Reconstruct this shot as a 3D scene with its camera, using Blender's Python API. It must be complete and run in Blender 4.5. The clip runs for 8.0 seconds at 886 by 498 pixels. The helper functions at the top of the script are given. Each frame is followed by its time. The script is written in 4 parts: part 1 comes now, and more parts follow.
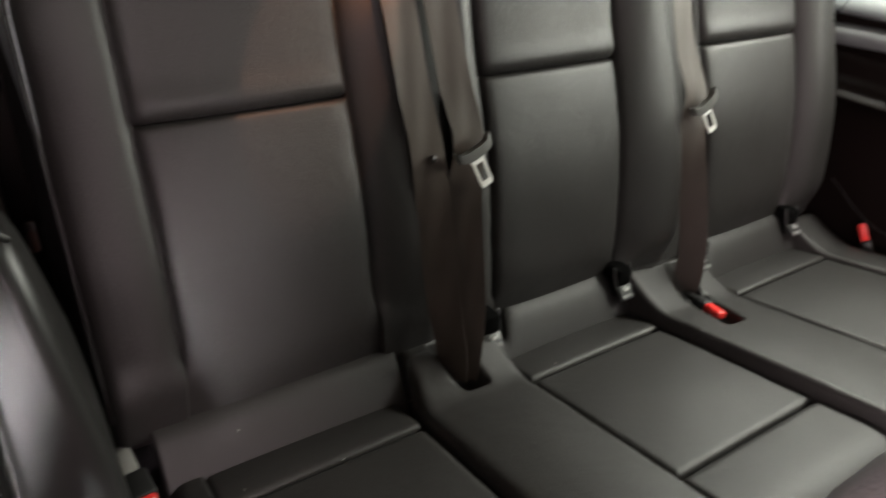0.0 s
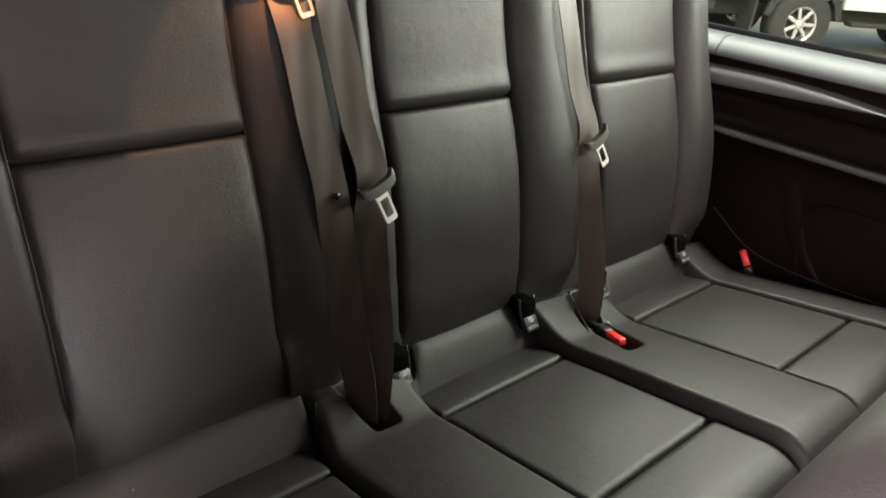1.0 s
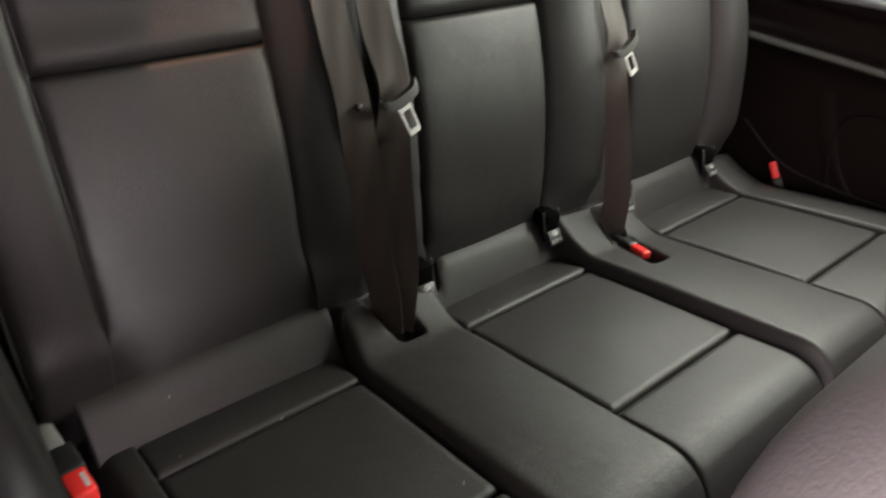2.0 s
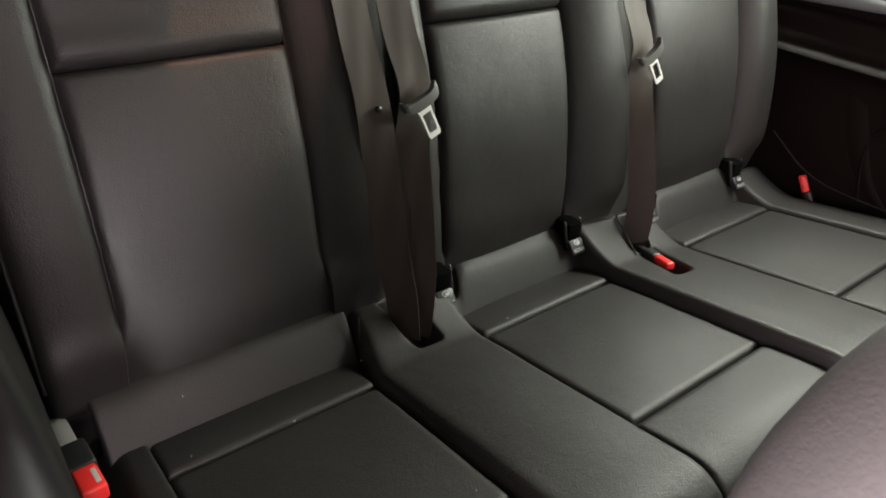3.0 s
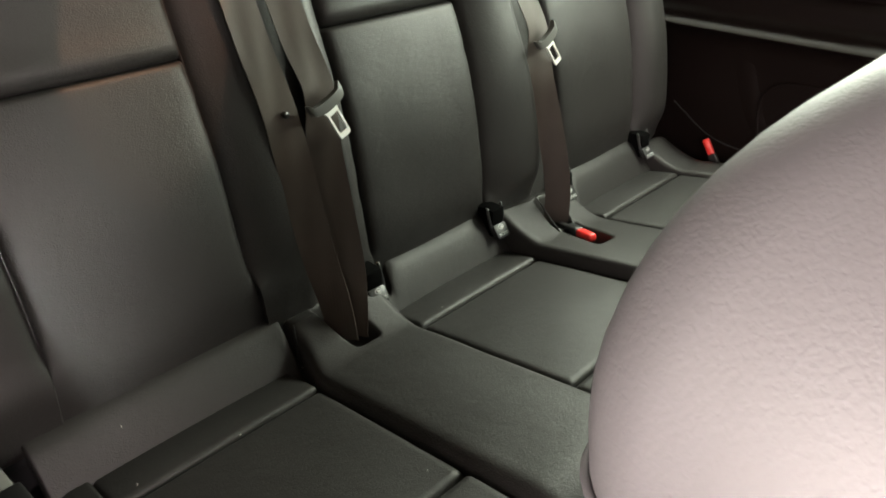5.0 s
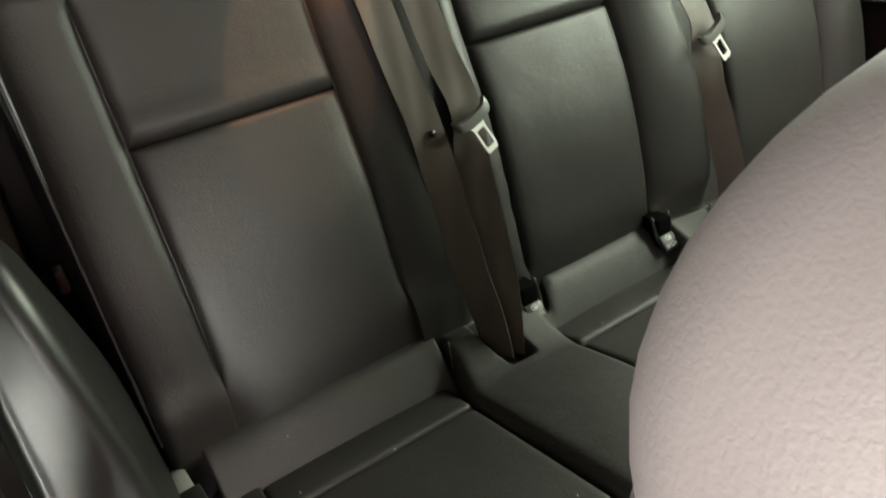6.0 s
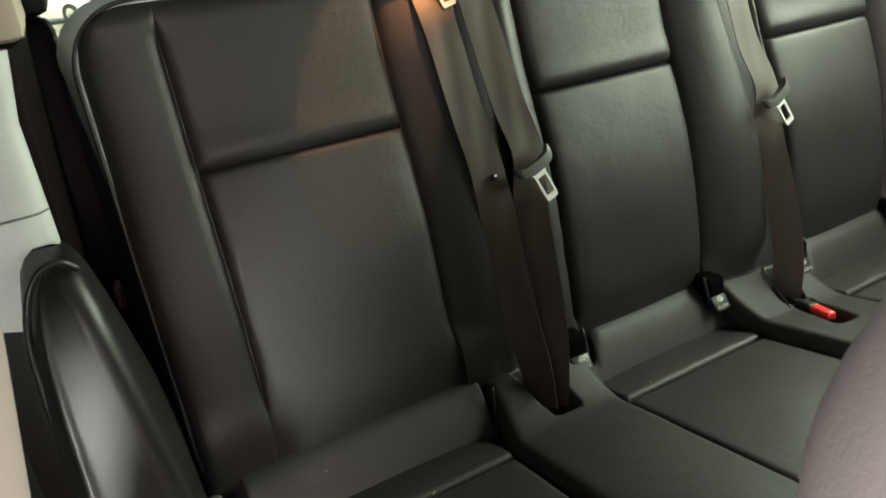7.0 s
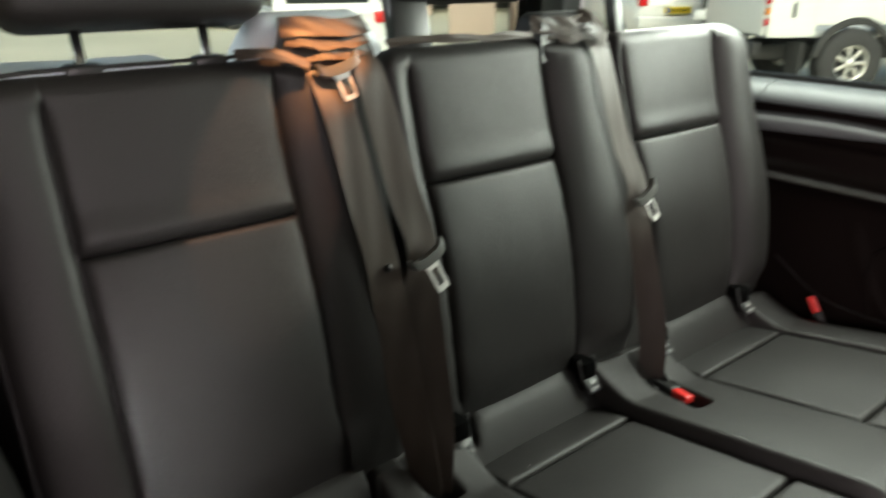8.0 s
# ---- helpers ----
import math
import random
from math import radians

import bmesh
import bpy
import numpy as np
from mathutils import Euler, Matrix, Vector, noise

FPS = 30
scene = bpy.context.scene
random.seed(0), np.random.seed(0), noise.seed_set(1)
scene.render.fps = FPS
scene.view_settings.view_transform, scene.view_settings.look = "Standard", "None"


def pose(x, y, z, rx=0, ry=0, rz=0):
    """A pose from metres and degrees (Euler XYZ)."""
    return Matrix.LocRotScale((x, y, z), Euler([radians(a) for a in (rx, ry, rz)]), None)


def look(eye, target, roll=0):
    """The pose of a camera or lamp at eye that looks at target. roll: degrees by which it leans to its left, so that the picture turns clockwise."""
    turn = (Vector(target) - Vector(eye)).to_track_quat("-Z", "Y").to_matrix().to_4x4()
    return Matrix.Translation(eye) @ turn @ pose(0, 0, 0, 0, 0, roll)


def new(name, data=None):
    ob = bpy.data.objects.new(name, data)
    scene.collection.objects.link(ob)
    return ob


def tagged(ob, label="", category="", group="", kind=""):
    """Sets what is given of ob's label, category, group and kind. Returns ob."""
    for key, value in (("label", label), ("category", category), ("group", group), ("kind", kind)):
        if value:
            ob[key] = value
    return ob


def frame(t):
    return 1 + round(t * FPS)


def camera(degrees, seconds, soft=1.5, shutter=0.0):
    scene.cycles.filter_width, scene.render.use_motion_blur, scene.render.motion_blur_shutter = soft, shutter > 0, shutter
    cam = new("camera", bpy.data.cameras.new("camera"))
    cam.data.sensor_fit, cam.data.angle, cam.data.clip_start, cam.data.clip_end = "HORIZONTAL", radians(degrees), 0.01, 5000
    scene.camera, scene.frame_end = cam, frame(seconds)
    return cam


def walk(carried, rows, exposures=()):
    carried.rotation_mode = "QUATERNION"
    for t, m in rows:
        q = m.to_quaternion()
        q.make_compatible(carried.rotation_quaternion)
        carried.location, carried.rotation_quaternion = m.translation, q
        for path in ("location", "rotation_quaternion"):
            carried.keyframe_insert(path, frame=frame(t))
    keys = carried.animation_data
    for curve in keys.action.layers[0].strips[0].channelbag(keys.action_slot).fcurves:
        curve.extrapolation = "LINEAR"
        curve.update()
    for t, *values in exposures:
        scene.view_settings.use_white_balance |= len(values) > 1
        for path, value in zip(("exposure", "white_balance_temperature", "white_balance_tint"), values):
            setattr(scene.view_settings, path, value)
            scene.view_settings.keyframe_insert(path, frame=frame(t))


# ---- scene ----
cam = camera(63.6, 8.0, soft=1.8, shutter=0.5)
PATH = [
    (0, (-0.583, -0.688, 1.133), (0.399, 0.742, 0.137), 3.2),
    (0.5, (-0.584, -0.687, 1.133), (0.61, 0.646, 0.24), 6.5),
    (1, (-0.584, -0.679, 1.128), (0.641, 0.629, 0.241), 5.5),
    (1.5, (-0.582, -0.678, 1.126), (0.65, 0.584, 0.183), 5.0),
    (2, (-0.586, -0.674, 1.119), (0.534, 0.573, 0.028), 4.6),
    (2.2, (-0.588, -0.673, 1.114), (0.47, 0.602, -0.006), 5.0),
    (3.3, (-0.574, -0.695, 1.085), (0.516, 0.622, 0.047), 4.2),
    (3.5, (-0.578, -0.71, 1.072), (0.531, 0.568, 0.007), 4.3),
    (4, (-0.577, -0.696, 1.06), (0.599, 0.507, -0.021), 4.2),
    (4.2, (-0.581, -0.692, 1.072), (0.622, 0.505, 0.013), 3.5),
    (5.3, (-0.579, -0.731, 1.08), (0.588, 0.532, 0.058), -3.0),
    (5.5, (-0.568, -0.736, 1.08), (0.476, 0.618, 0.041), -5.6),
    (6, (-0.534, -0.738, 1.06), (0.3, 0.827, 0.136), -10.3),
    (6.5, (-0.55, -0.727, 1.06), (0.255, 0.894, 0.208), -9.0),
    (7, (-0.564, -0.718, 1.064), (0.244, 0.923, 0.255), -6.8),
    (7.5, (-0.585, -0.709, 1.089), (0.293, 0.91, 0.309), -3.4),
    (7.8, (-0.583, -0.697, 1.108), (0.431, 0.853, 0.353), -1.6),
    (8, (-0.58, -0.688, 1.132), (0.562, 0.784, 0.406), -0.2),
]
EXPOSURE = [(0.0, 1.49, 6700, 19), (1.0, 1.53, 6700, 19), (3.5, 1.62, 6650, 14), (4.0, 1.73, 6850, 9), (5.5, 1.86, 6800, 6), (6.2, 1.84, 6950, 2), (7.0, 1.45, 6850, 2), (7.5, 1.48, 6550, 14), (8.0, 1.33, 6500, 10)]
walk(cam, [(t, look(eye, target, roll)) for t, eye, target, roll in PATH], EXPOSURE)

# ---------------------------------------------------------------- light
world = bpy.data.worlds.new("overcast_sky")
scene.world = world
world.use_nodes = True
sky = world.node_tree.nodes.new("ShaderNodeTexSky")
sky.sky_type, sky.sun_disc = "NISHITA", False
sky.sun_elevation, sky.sun_rotation = radians(38), radians(215)
sky.air_density, sky.dust_density, sky.ozone_density = 1.0, 6.0, 1.0
back = world.node_tree.nodes["Background"]
world.node_tree.links.new(sky.outputs[0], back.inputs[0])
back.inputs[1].default_value = 0.08

sun_data = bpy.data.lights.new("sun", "SUN")
sun_data.energy, sun_data.angle, sun_data.color = 0.65, radians(45), (1.0, 0.97, 0.93)
sun = new("sun", sun_data)
sun.matrix_world = look((-6, -8, 9), (0, 0, 0))

# daylight in the openings: sliding door, windscreen, upper side windows
def opening_light(name, eye, target, size, size_y, energy, color, spread=180):
    data = bpy.data.lights.new(name, "AREA")
    data.shape, data.size, data.size_y, data.energy, data.color, data.spread = "RECTANGLE", size, size_y, energy, color, radians(spread)
    new(name, data).matrix_world = look(eye, target)


opening_light("door_daylight", (-0.855, -0.755, 0.82), (0.2, -0.765, 0.72), 0.10, 1.0, 1.6, (1.0, 0.89, 0.875), 76)
# narrow fill lamp added low at the door for the arch cover's bright patch
opening_light("arch_fill_light", (-0.855, -0.755, 0.42), (-0.60, -0.18, 0.50), 0.10, 0.62, 0.40, (0.97, 1.0, 0.98), 30)
opening_light("front_window_daylight", (-0.853, -1.80, 1.14), (-0.2, 0.0, 0.62), 0.62, 0.40, 5.9, (1.0, 0.85, 0.865), 120)
opening_light("windscreen_daylight", (0.18, -2.75, 1.15), (0.18, 0, 0.7), 1.3, 0.6, 1.5, (0.97, 1.0, 0.96))
opening_light("side_window_daylight", (1.02, -0.09, 1.235), (0.0, -0.09, 1.0), 1.50, 0.24, 17.0, (0.92, 1.0, 0.87))
opening_light("quarter_window_daylight", (-0.87, 0.53, 1.19), (-0.3, 0.5, 0.95), 0.44, 0.30, 3.0, (0.93, 0.98, 1.0))

# ---------------------------------------------------------------- materials
def nodes_of(name):
    m = bpy.data.materials.new(name)
    m.use_nodes = True
    t = m.node_tree
    return m, t, t.nodes["Principled BSDF"]


def material(name, color, rough=0.5, metal=0.0, spread=0.25, scale=6.0, fine=90.0, bump=0.15, depth=0.001, spec=0.5, coat=0.0):
    """A surface with stains at one scale and grain at another."""
    m, t, b = nodes_of(name)
    pos = t.nodes.new("ShaderNodeTexCoord")
    big, small = t.nodes.new("ShaderNodeTexNoise"), t.nodes.new("ShaderNodeTexNoise")
    big.inputs["Scale"].default_value, small.inputs["Scale"].default_value = scale, fine
    big.inputs["Detail"].default_value, small.inputs["Detail"].default_value = 4, 3
    mix = t.nodes.new("ShaderNodeMix")
    mix.data_type = "RGBA"
    mix.inputs[6].default_value = (*[c * (1 - spread) for c in color], 1)
    mix.inputs[7].default_value = (*[min(1, c * (1 + spread)) for c in color], 1)
    rr = t.nodes.new("ShaderNodeMapRange")
    rr.inputs["To Min"].default_value, rr.inputs["To Max"].default_value = rough * 0.85, min(1, rough * 1.15)
    bp = t.nodes.new("ShaderNodeBump")
    bp.inputs["Strength"].default_value, bp.inputs["Distance"].default_value = bump, depth
    for n in (big, small):
        t.links.new(pos.outputs["Object"], n.inputs["Vector"])
    t.links.new(big.outputs["Fac"], mix.inputs[0])
    t.links.new(mix.outputs[2], b.inputs["Base Color"])
    t.links.new(small.outputs["Fac"], rr.inputs["Value"])
    t.links.new(rr.outputs[0], b.inputs["Roughness"])
    t.links.new(small.outputs["Fac"], bp.inputs["Height"])
    t.links.new(bp.outputs[0], b.inputs["Normal"])
    b.inputs["Metallic"].default_value = metal
    b.inputs["Specular IOR Level"].default_value = spec
    b.inputs["Coat Weight"].default_value = coat
    return m


def leather(name, color, rough, cell, depth, spec=0.5, wave=0.35, tall=1.0, relief=0.5):
    """Grained leatherette: pebbles, pores, soft creases and a little dust."""
    m, t, b = nodes_of(name)
    pos = t.nodes.new("ShaderNodeTexCoord")
    warp = t.nodes.new("ShaderNodeTexNoise")
    warp.inputs["Scale"].default_value = cell * 0.6
    add = t.nodes.new("ShaderNodeMix")
    add.data_type = "VECTOR"
    add.inputs[0].default_value = 0.004
    peb = t.nodes.new("ShaderNodeTexVoronoi")
    peb.feature, peb.inputs["Scale"].default_value = "SMOOTH_F1", cell
    peb.inputs["Smoothness"].default_value = 0.45
    soft = t.nodes.new("ShaderNodeTexNoise")
    soft.inputs["Scale"].default_value, soft.inputs["Detail"].default_value = 14, 3
    dust = t.nodes.new("ShaderNodeTexNoise")
    dust.inputs["Scale"].default_value, dust.inputs["Detail"].default_value = 5, 5
    mix = t.nodes.new("ShaderNodeMix")
    mix.data_type = "RGBA"
    mix.inputs[6].default_value = (*[c * 0.85 for c in color], 1)
    mix.inputs[7].default_value = (*[c * 1.2 for c in color], 1)
    rr = t.nodes.new("ShaderNodeMapRange")
    rr.inputs["To Min"].default_value, rr.inputs["To Max"].default_value = rough * 0.88, rough * 1.12
    b1, b2, b3 = (t.nodes.new("ShaderNodeBump") for _ in range(3))
    crease = t.nodes.new("ShaderNodeTexNoise")
    crease.inputs["Scale"].default_value, crease.inputs["Detail"].default_value, crease.inputs["Distortion"].default_value = 62, 4, 0.8
    b3.inputs["Strength"].default_value, b3.inputs["Distance"].default_value = wave * 0.6, 0.0016
    b1.inputs["Strength"].default_value, b1.inputs["Distance"].default_value = relief, depth
    b2.inputs["Strength"].default_value, b2.inputs["Distance"].default_value = wave, 0.004
    for n in (warp, soft, dust, crease):
        t.links.new(pos.outputs["Object"], n.inputs["Vector"])
    stretch = t.nodes.new("ShaderNodeVectorMath")
    stretch.operation = "MULTIPLY"
    stretch.inputs[1].default_value = (1, 1, tall)
    t.links.new(pos.outputs["Object"], stretch.inputs[0])
    t.links.new(stretch.outputs[0], add.inputs[4])
    t.links.new(warp.outputs["Color"], add.inputs[5])
    t.links.new(add.outputs[1], peb.inputs["Vector"])
    t.links.new(dust.outputs["Fac"], mix.inputs[0])
    t.links.new(mix.outputs[2], b.inputs["Base Color"])
    t.links.new(dust.outputs["Fac"], rr.inputs["Value"])
    t.links.new(rr.outputs[0], b.inputs["Roughness"])
    t.links.new(soft.outputs["Fac"], b2.inputs["Height"])
    t.links.new(peb.outputs["Distance"], b1.inputs["Height"])
    t.links.new(crease.outputs["Fac"], b3.inputs["Height"])
    t.links.new(b2.outputs[0], b3.inputs["Normal"])
    t.links.new(b3.outputs[0], b1.inputs["Normal"])
    t.links.new(b1.outputs[0], b.inputs["Normal"])
    b.inputs["Specular IOR Level"].default_value = spec
    return m


def webbing(name, color):
    """Seat-belt weave: fine ribs along the strap."""
    m, t, b = nodes_of(name)
    pos = t.nodes.new("ShaderNodeTexCoord")
    wave = t.nodes.new("ShaderNodeTexWave")
    wave.inputs["Scale"].default_value, wave.inputs["Distortion"].default_value = 120, 1.5
    cloud = t.nodes.new("ShaderNodeTexNoise")
    cloud.inputs["Scale"].default_value = 9
    mix = t.nodes.new("ShaderNodeMix")
    mix.data_type = "RGBA"
    mix.inputs[6].default_value = (*[c * 0.75 for c in color], 1)
    mix.inputs[7].default_value = (*[c * 1.25 for c in color], 1)
    bp = t.nodes.new("ShaderNodeBump")
    bp.inputs["Strength"].default_value, bp.inputs["Distance"].default_value = 0.12, 0.0004
    t.links.new(pos.outputs["Object"], wave.inputs["Vector"])
    t.links.new(pos.outputs["Object"], cloud.inputs["Vector"])
    t.links.new(cloud.outputs["Fac"], mix.inputs[0])
    t.links.new(mix.outputs[2], b.inputs["Base Color"])
    t.links.new(wave.outputs["Fac"], bp.inputs["Height"])
    t.links.new(bp.outputs[0], b.inputs["Normal"])
    b.inputs["Roughness"].default_value = 0.55
    b.inputs["Specular IOR Level"].default_value = 0.40
    return m


def window_glass(name, tint):
    m, t, b = nodes_of(name)
    t.nodes.remove(b)
    out = t.nodes["Material Output"]
    clear, gloss, mix = t.nodes.new("ShaderNodeBsdfTransparent"), t.nodes.new("ShaderNodeBsdfGlossy"), t.nodes.new("ShaderNodeMixShader")
    clear.inputs[0].default_value = (*tint, 1)
    gloss.inputs["Roughness"].default_value = 0.02
    fres = t.nodes.new("ShaderNodeFresnel")
    fres.inputs[0].default_value = 1.45
    t.links.new(fres.outputs[0], mix.inputs[0])
    t.links.new(clear.outputs[0], mix.inputs[1])
    t.links.new(gloss.outputs[0], mix.inputs[2])
    t.links.new(mix.outputs[0], out.inputs[0])
    return m


SEAT = leather("black_leatherette", (0.0165, 0.0150, 0.0144), 0.51, 560, 0.0007, spec=0.41, wave=0.42)
SEAT_NEAR = leather("black_grained_leather", (0.091, 0.085, 0.088), 0.56, 540, 0.0006, wave=0.06, tall=0.5, relief=0.26)
SHELL = material("black_shell_plastic", (0.015, 0.015, 0.016), 0.6, fine=300, bump=0.2, depth=0.0004)
TRIM = material("black_door_plastic", (0.006, 0.0038, 0.0034), 0.40, spec=0.10, fine=420, bump=0.3, depth=0.0004)
TRIM_GREY = material("dark_grey_trim_plastic", (0.009, 0.009, 0.0088), 0.45, spec=0.25, fine=420, bump=0.06, depth=0.0004)
ARCH = material("glossy_dark_arch_plastic", (0.008, 0.0078, 0.0072), 0.40, spec=0.3, fine=420, bump=0.05, depth=0.0004)
STRIP = material("dark_grey_strip_plastic", (0.125, 0.132, 0.135), 0.45, fine=350, bump=0.25, depth=0.0004)
SILL = material("grey_sill_plastic", (0.100, 0.108, 0.112), 0.50, fine=350, bump=0.25, depth=0.0004)
PALE_TRIM = material("pale_grey_trim_plastic", (0.46, 0.48, 0.47), 0.42, fine=350, bump=0.25, depth=0.0004)
BEIGE = material("beige_pillar_cloth", (0.42, 0.36, 0.29), 0.85, fine=500, bump=0.3, depth=0.0005)
POST = material("grey_padded_post", (0.36, 0.29, 0.275), 0.6, fine=400, bump=0.2, depth=0.0004)
CARPET = material("dark_carpet", (0.03, 0.03, 0.032), 0.95, fine=700, bump=0.8, depth=0.002)
BELT = webbing("brown_black_webbing", (0.054, 0.0415, 0.034))
BLACK = material("black_plastic", (0.012, 0.012, 0.012), 0.4, fine=200, bump=0.1, depth=0.0003)
HOLDER = material("dark_grey_holder_plastic", (0.085, 0.085, 0.080), 0.32, fine=200, bump=0.1, depth=0.0003)
STRAP_GREY = material("grey_buckle_strap", (0.22, 0.21, 0.20), 0.6, fine=400, bump=0.2, depth=0.0004)
SHIELD = material("blue_grey_shield_plastic", (0.56, 0.63, 0.66), 0.5, fine=350, bump=0.2, depth=0.0004)
# near black without gloss: the dark inside the anchor pockets, put into the colour
DARK = material("unlit_cavity", (0.004, 0.004, 0.004), 0.9, spec=0.0)
TONGUE = material("zinc_tongue", (0.74, 0.73, 0.70), 0.38, metal=0.35, spread=0.08, fine=250, bump=0.05, depth=0.0002)
RED = material("red_button_plastic", (0.72, 0.03, 0.025), 0.38, spread=0.08, fine=150, bump=0.05, depth=0.0002)
WHITE_INK = material("white_print", (0.42, 0.42, 0.41), 0.6, spread=0.1)
SPECK = material("pale_lint", (0.40, 0.39, 0.36), 0.8, spread=0.1)
CHROME = material("steel_rod", (0.5, 0.5, 0.5), 0.2, metal=1.0, spread=0.05, bump=0.02)
GLASS = window_glass("tinted_window_glass", (0.86, 0.93, 0.88))
PAINT_WHITE = material("white_car_paint", (0.78, 0.79, 0.77), 0.25, spread=0.05, fine=40, bump=0.02, coat=0.6)
PAINT_DARK = material("dark_green_car_paint", (0.05, 0.06, 0.055), 0.25, spread=0.1, fine=40, bump=0.02, coat=0.6)
PAINT_SILVER = material("silver_car_paint", (0.42, 0.44, 0.46), 0.3, metal=0.4, spread=0.06, fine=40, bump=0.02, coat=0.5)
CAR_GLASS = material("dark_car_glass", (0.02, 0.025, 0.025), 0.06, spread=0.1, bump=0.0)
TYRE = material("tyre_rubber", (0.035, 0.035, 0.036), 0.8, fine=120, bump=0.4, depth=0.004)
ALLOY = material("alloy_rim", (0.72, 0.71, 0.68), 0.28, metal=0.6, spread=0.08, fine=60, bump=0.05)
LAMP_RED = material("red_tail_lens", (0.6, 0.02, 0.02), 0.2, spread=0.1)
LAMP_AMBER = material("amber_lens", (0.75, 0.25, 0.04), 0.2, spread=0.1)
PLATE = material("yellow_plate", (0.85, 0.62, 0.03), 0.4, spread=0.05)
BLUE = material("blue_strip", (0.08, 0.16, 0.5), 0.4, spread=0.1)
CONCRETE = material("pale_yard_concrete", (0.56, 0.53, 0.41), 0.75, spread=0.3, scale=0.35, fine=9, bump=0.4, depth=0.02)
WALL_PINK = material("pale_brick_render", (0.46, 0.36, 0.30), 0.85, spread=0.12, scale=1.5, fine=30, bump=0.3, depth=0.01)
HEADLINE = material("grey_headliner", (0.095, 0.090, 0.083), 0.95, fine=600, bump=0.4, depth=0.001)


# ---------------------------------------------------------------- mesh helpers
def mesh_of(name, verts, faces, mat, smooth=True):
    me = bpy.data.meshes.new(name)
    me.from_pydata([tuple(map(float, v)) for v in verts], [], faces)
    me.materials.append(mat)
    if smooth:
        me.shade_smooth()
    me.update()
    return me


def part(name, me, parent=None, label=""):
    ob = new(name, me)
    if parent is not None:
        ob.parent = parent
        ob.matrix_parent_inverse = parent.matrix_world.inverted()
    return tagged(ob, label)


def thing(name, place, label, category, group="", kind=""):
    ob = new(name)
    ob.location = place
    ob.matrix_world = Matrix.Translation(place)
    ob.empty_display_size = 0.05
    return tagged(ob, label, category, group, kind)


def bm_mesh(name, bm, mat, smooth=True):
    me = bpy.data.meshes.new(name)
    bmesh.ops.recalc_face_normals(bm, faces=bm.faces)
    bm.to_mesh(me)
    bm.free()
    me.materials.append(mat)
    if smooth:
        me.shade_smooth()
    return me


def box_mesh(name, lo, hi, mat, bevel=0.005, seg=3, m=None):
    """A box with rounded edges."""
    bm = bmesh.new()
    c, s = (Vector(lo) + Vector(hi)) / 2, Vector(hi) - Vector(lo)
    bmesh.ops.create_cube(bm, size=1, matrix=Matrix.Translation(c) @ Matrix.Diagonal((*s, 1)))
    if bevel > 0:
        bmesh.ops.bevel(bm, geom=list(bm.edges), offset=min(bevel, min(s) * 0.49), segments=seg, profile=0.5, affect="EDGES")
    if m is not None:
        bm.transform(m)
    me = bm_mesh(name, bm, mat, False)
    if bevel > 0 and seg > 1:
        me.shade_smooth()
        me.set_sharp_from_angle(angle=radians(40))
    return me


def tube_mesh(name, points, r, mat, sides=10):
    """A round rod along points."""
    pts = [Vector(p) for p in points]
    verts, faces = [], []
    up = Vector((0.31, 0.2, 0.93))
    for i, p in enumerate(pts):
        d = (pts[min(i + 1, len(pts) - 1)] - pts[max(i - 1, 0)]).normalized()
        a = d.cross(up).normalized()
        b = d.cross(a)
        for k in range(sides):
            t = 2 * math.pi * k / sides
            verts.append(p + r * (math.cos(t) * a + math.sin(t) * b))
    for i in range(len(pts) - 1):
        for k in range(sides):
            k2 = (k + 1) % sides
            faces.append((i * sides + k, i * sides + k2, (i + 1) * sides + k2, (i + 1) * sides + k))
    faces += [tuple(range(sides))[::-1], tuple((len(pts) - 1) * sides + k for k in range(sides))]
    return mesh_of(name, verts, faces, mat)


def loft_mesh(name, rings, mat, closed=True, caps=True, smooth=True):
    """Skins rings of points of equal length."""
    n = len(rings[0])
    verts = [p for r in rings for p in r]
    faces = []
    for i in range(len(rings) - 1):
        for k in range(n if closed else n - 1):
            k2 = (k + 1) % n
            faces.append((i * n + k, i * n + k2, (i + 1) * n + k2, (i + 1) * n + k))
    if caps and closed:
        faces += [tuple(range(n))[::-1], tuple((len(rings) - 1) * n + k for k in range(n))]
    bm = bmesh.new()
    vs = [bm.verts.new(v) for v in verts]
    for f in faces:
        bm.faces.new([vs[i] for i in f])
    me = bm_mesh(name, bm, mat, smooth)
    if smooth:
        me.set_sharp_from_angle(angle=radians(50))
    return me


def smooth_path(points, n=8):
    """A Catmull-Rom line through points."""
    p = [Vector(q) for q in points]
    p = [2 * p[0] - p[1], *p, 2 * p[-1] - p[-2]]
    out = []
    for i in range(1, len(p) - 2):
        for k in range(n):
            t = k / n
            out.append(0.5 * (2 * p[i] + (p[i + 1] - p[i - 1]) * t + (2 * p[i - 1] - 5 * p[i] + 4 * p[i + 1] - p[i + 2]) * t**2
                              + (3 * p[i] - p[i - 1] - 3 * p[i + 1] + p[i + 2]) * t**3))
    return out + [p[-2]]


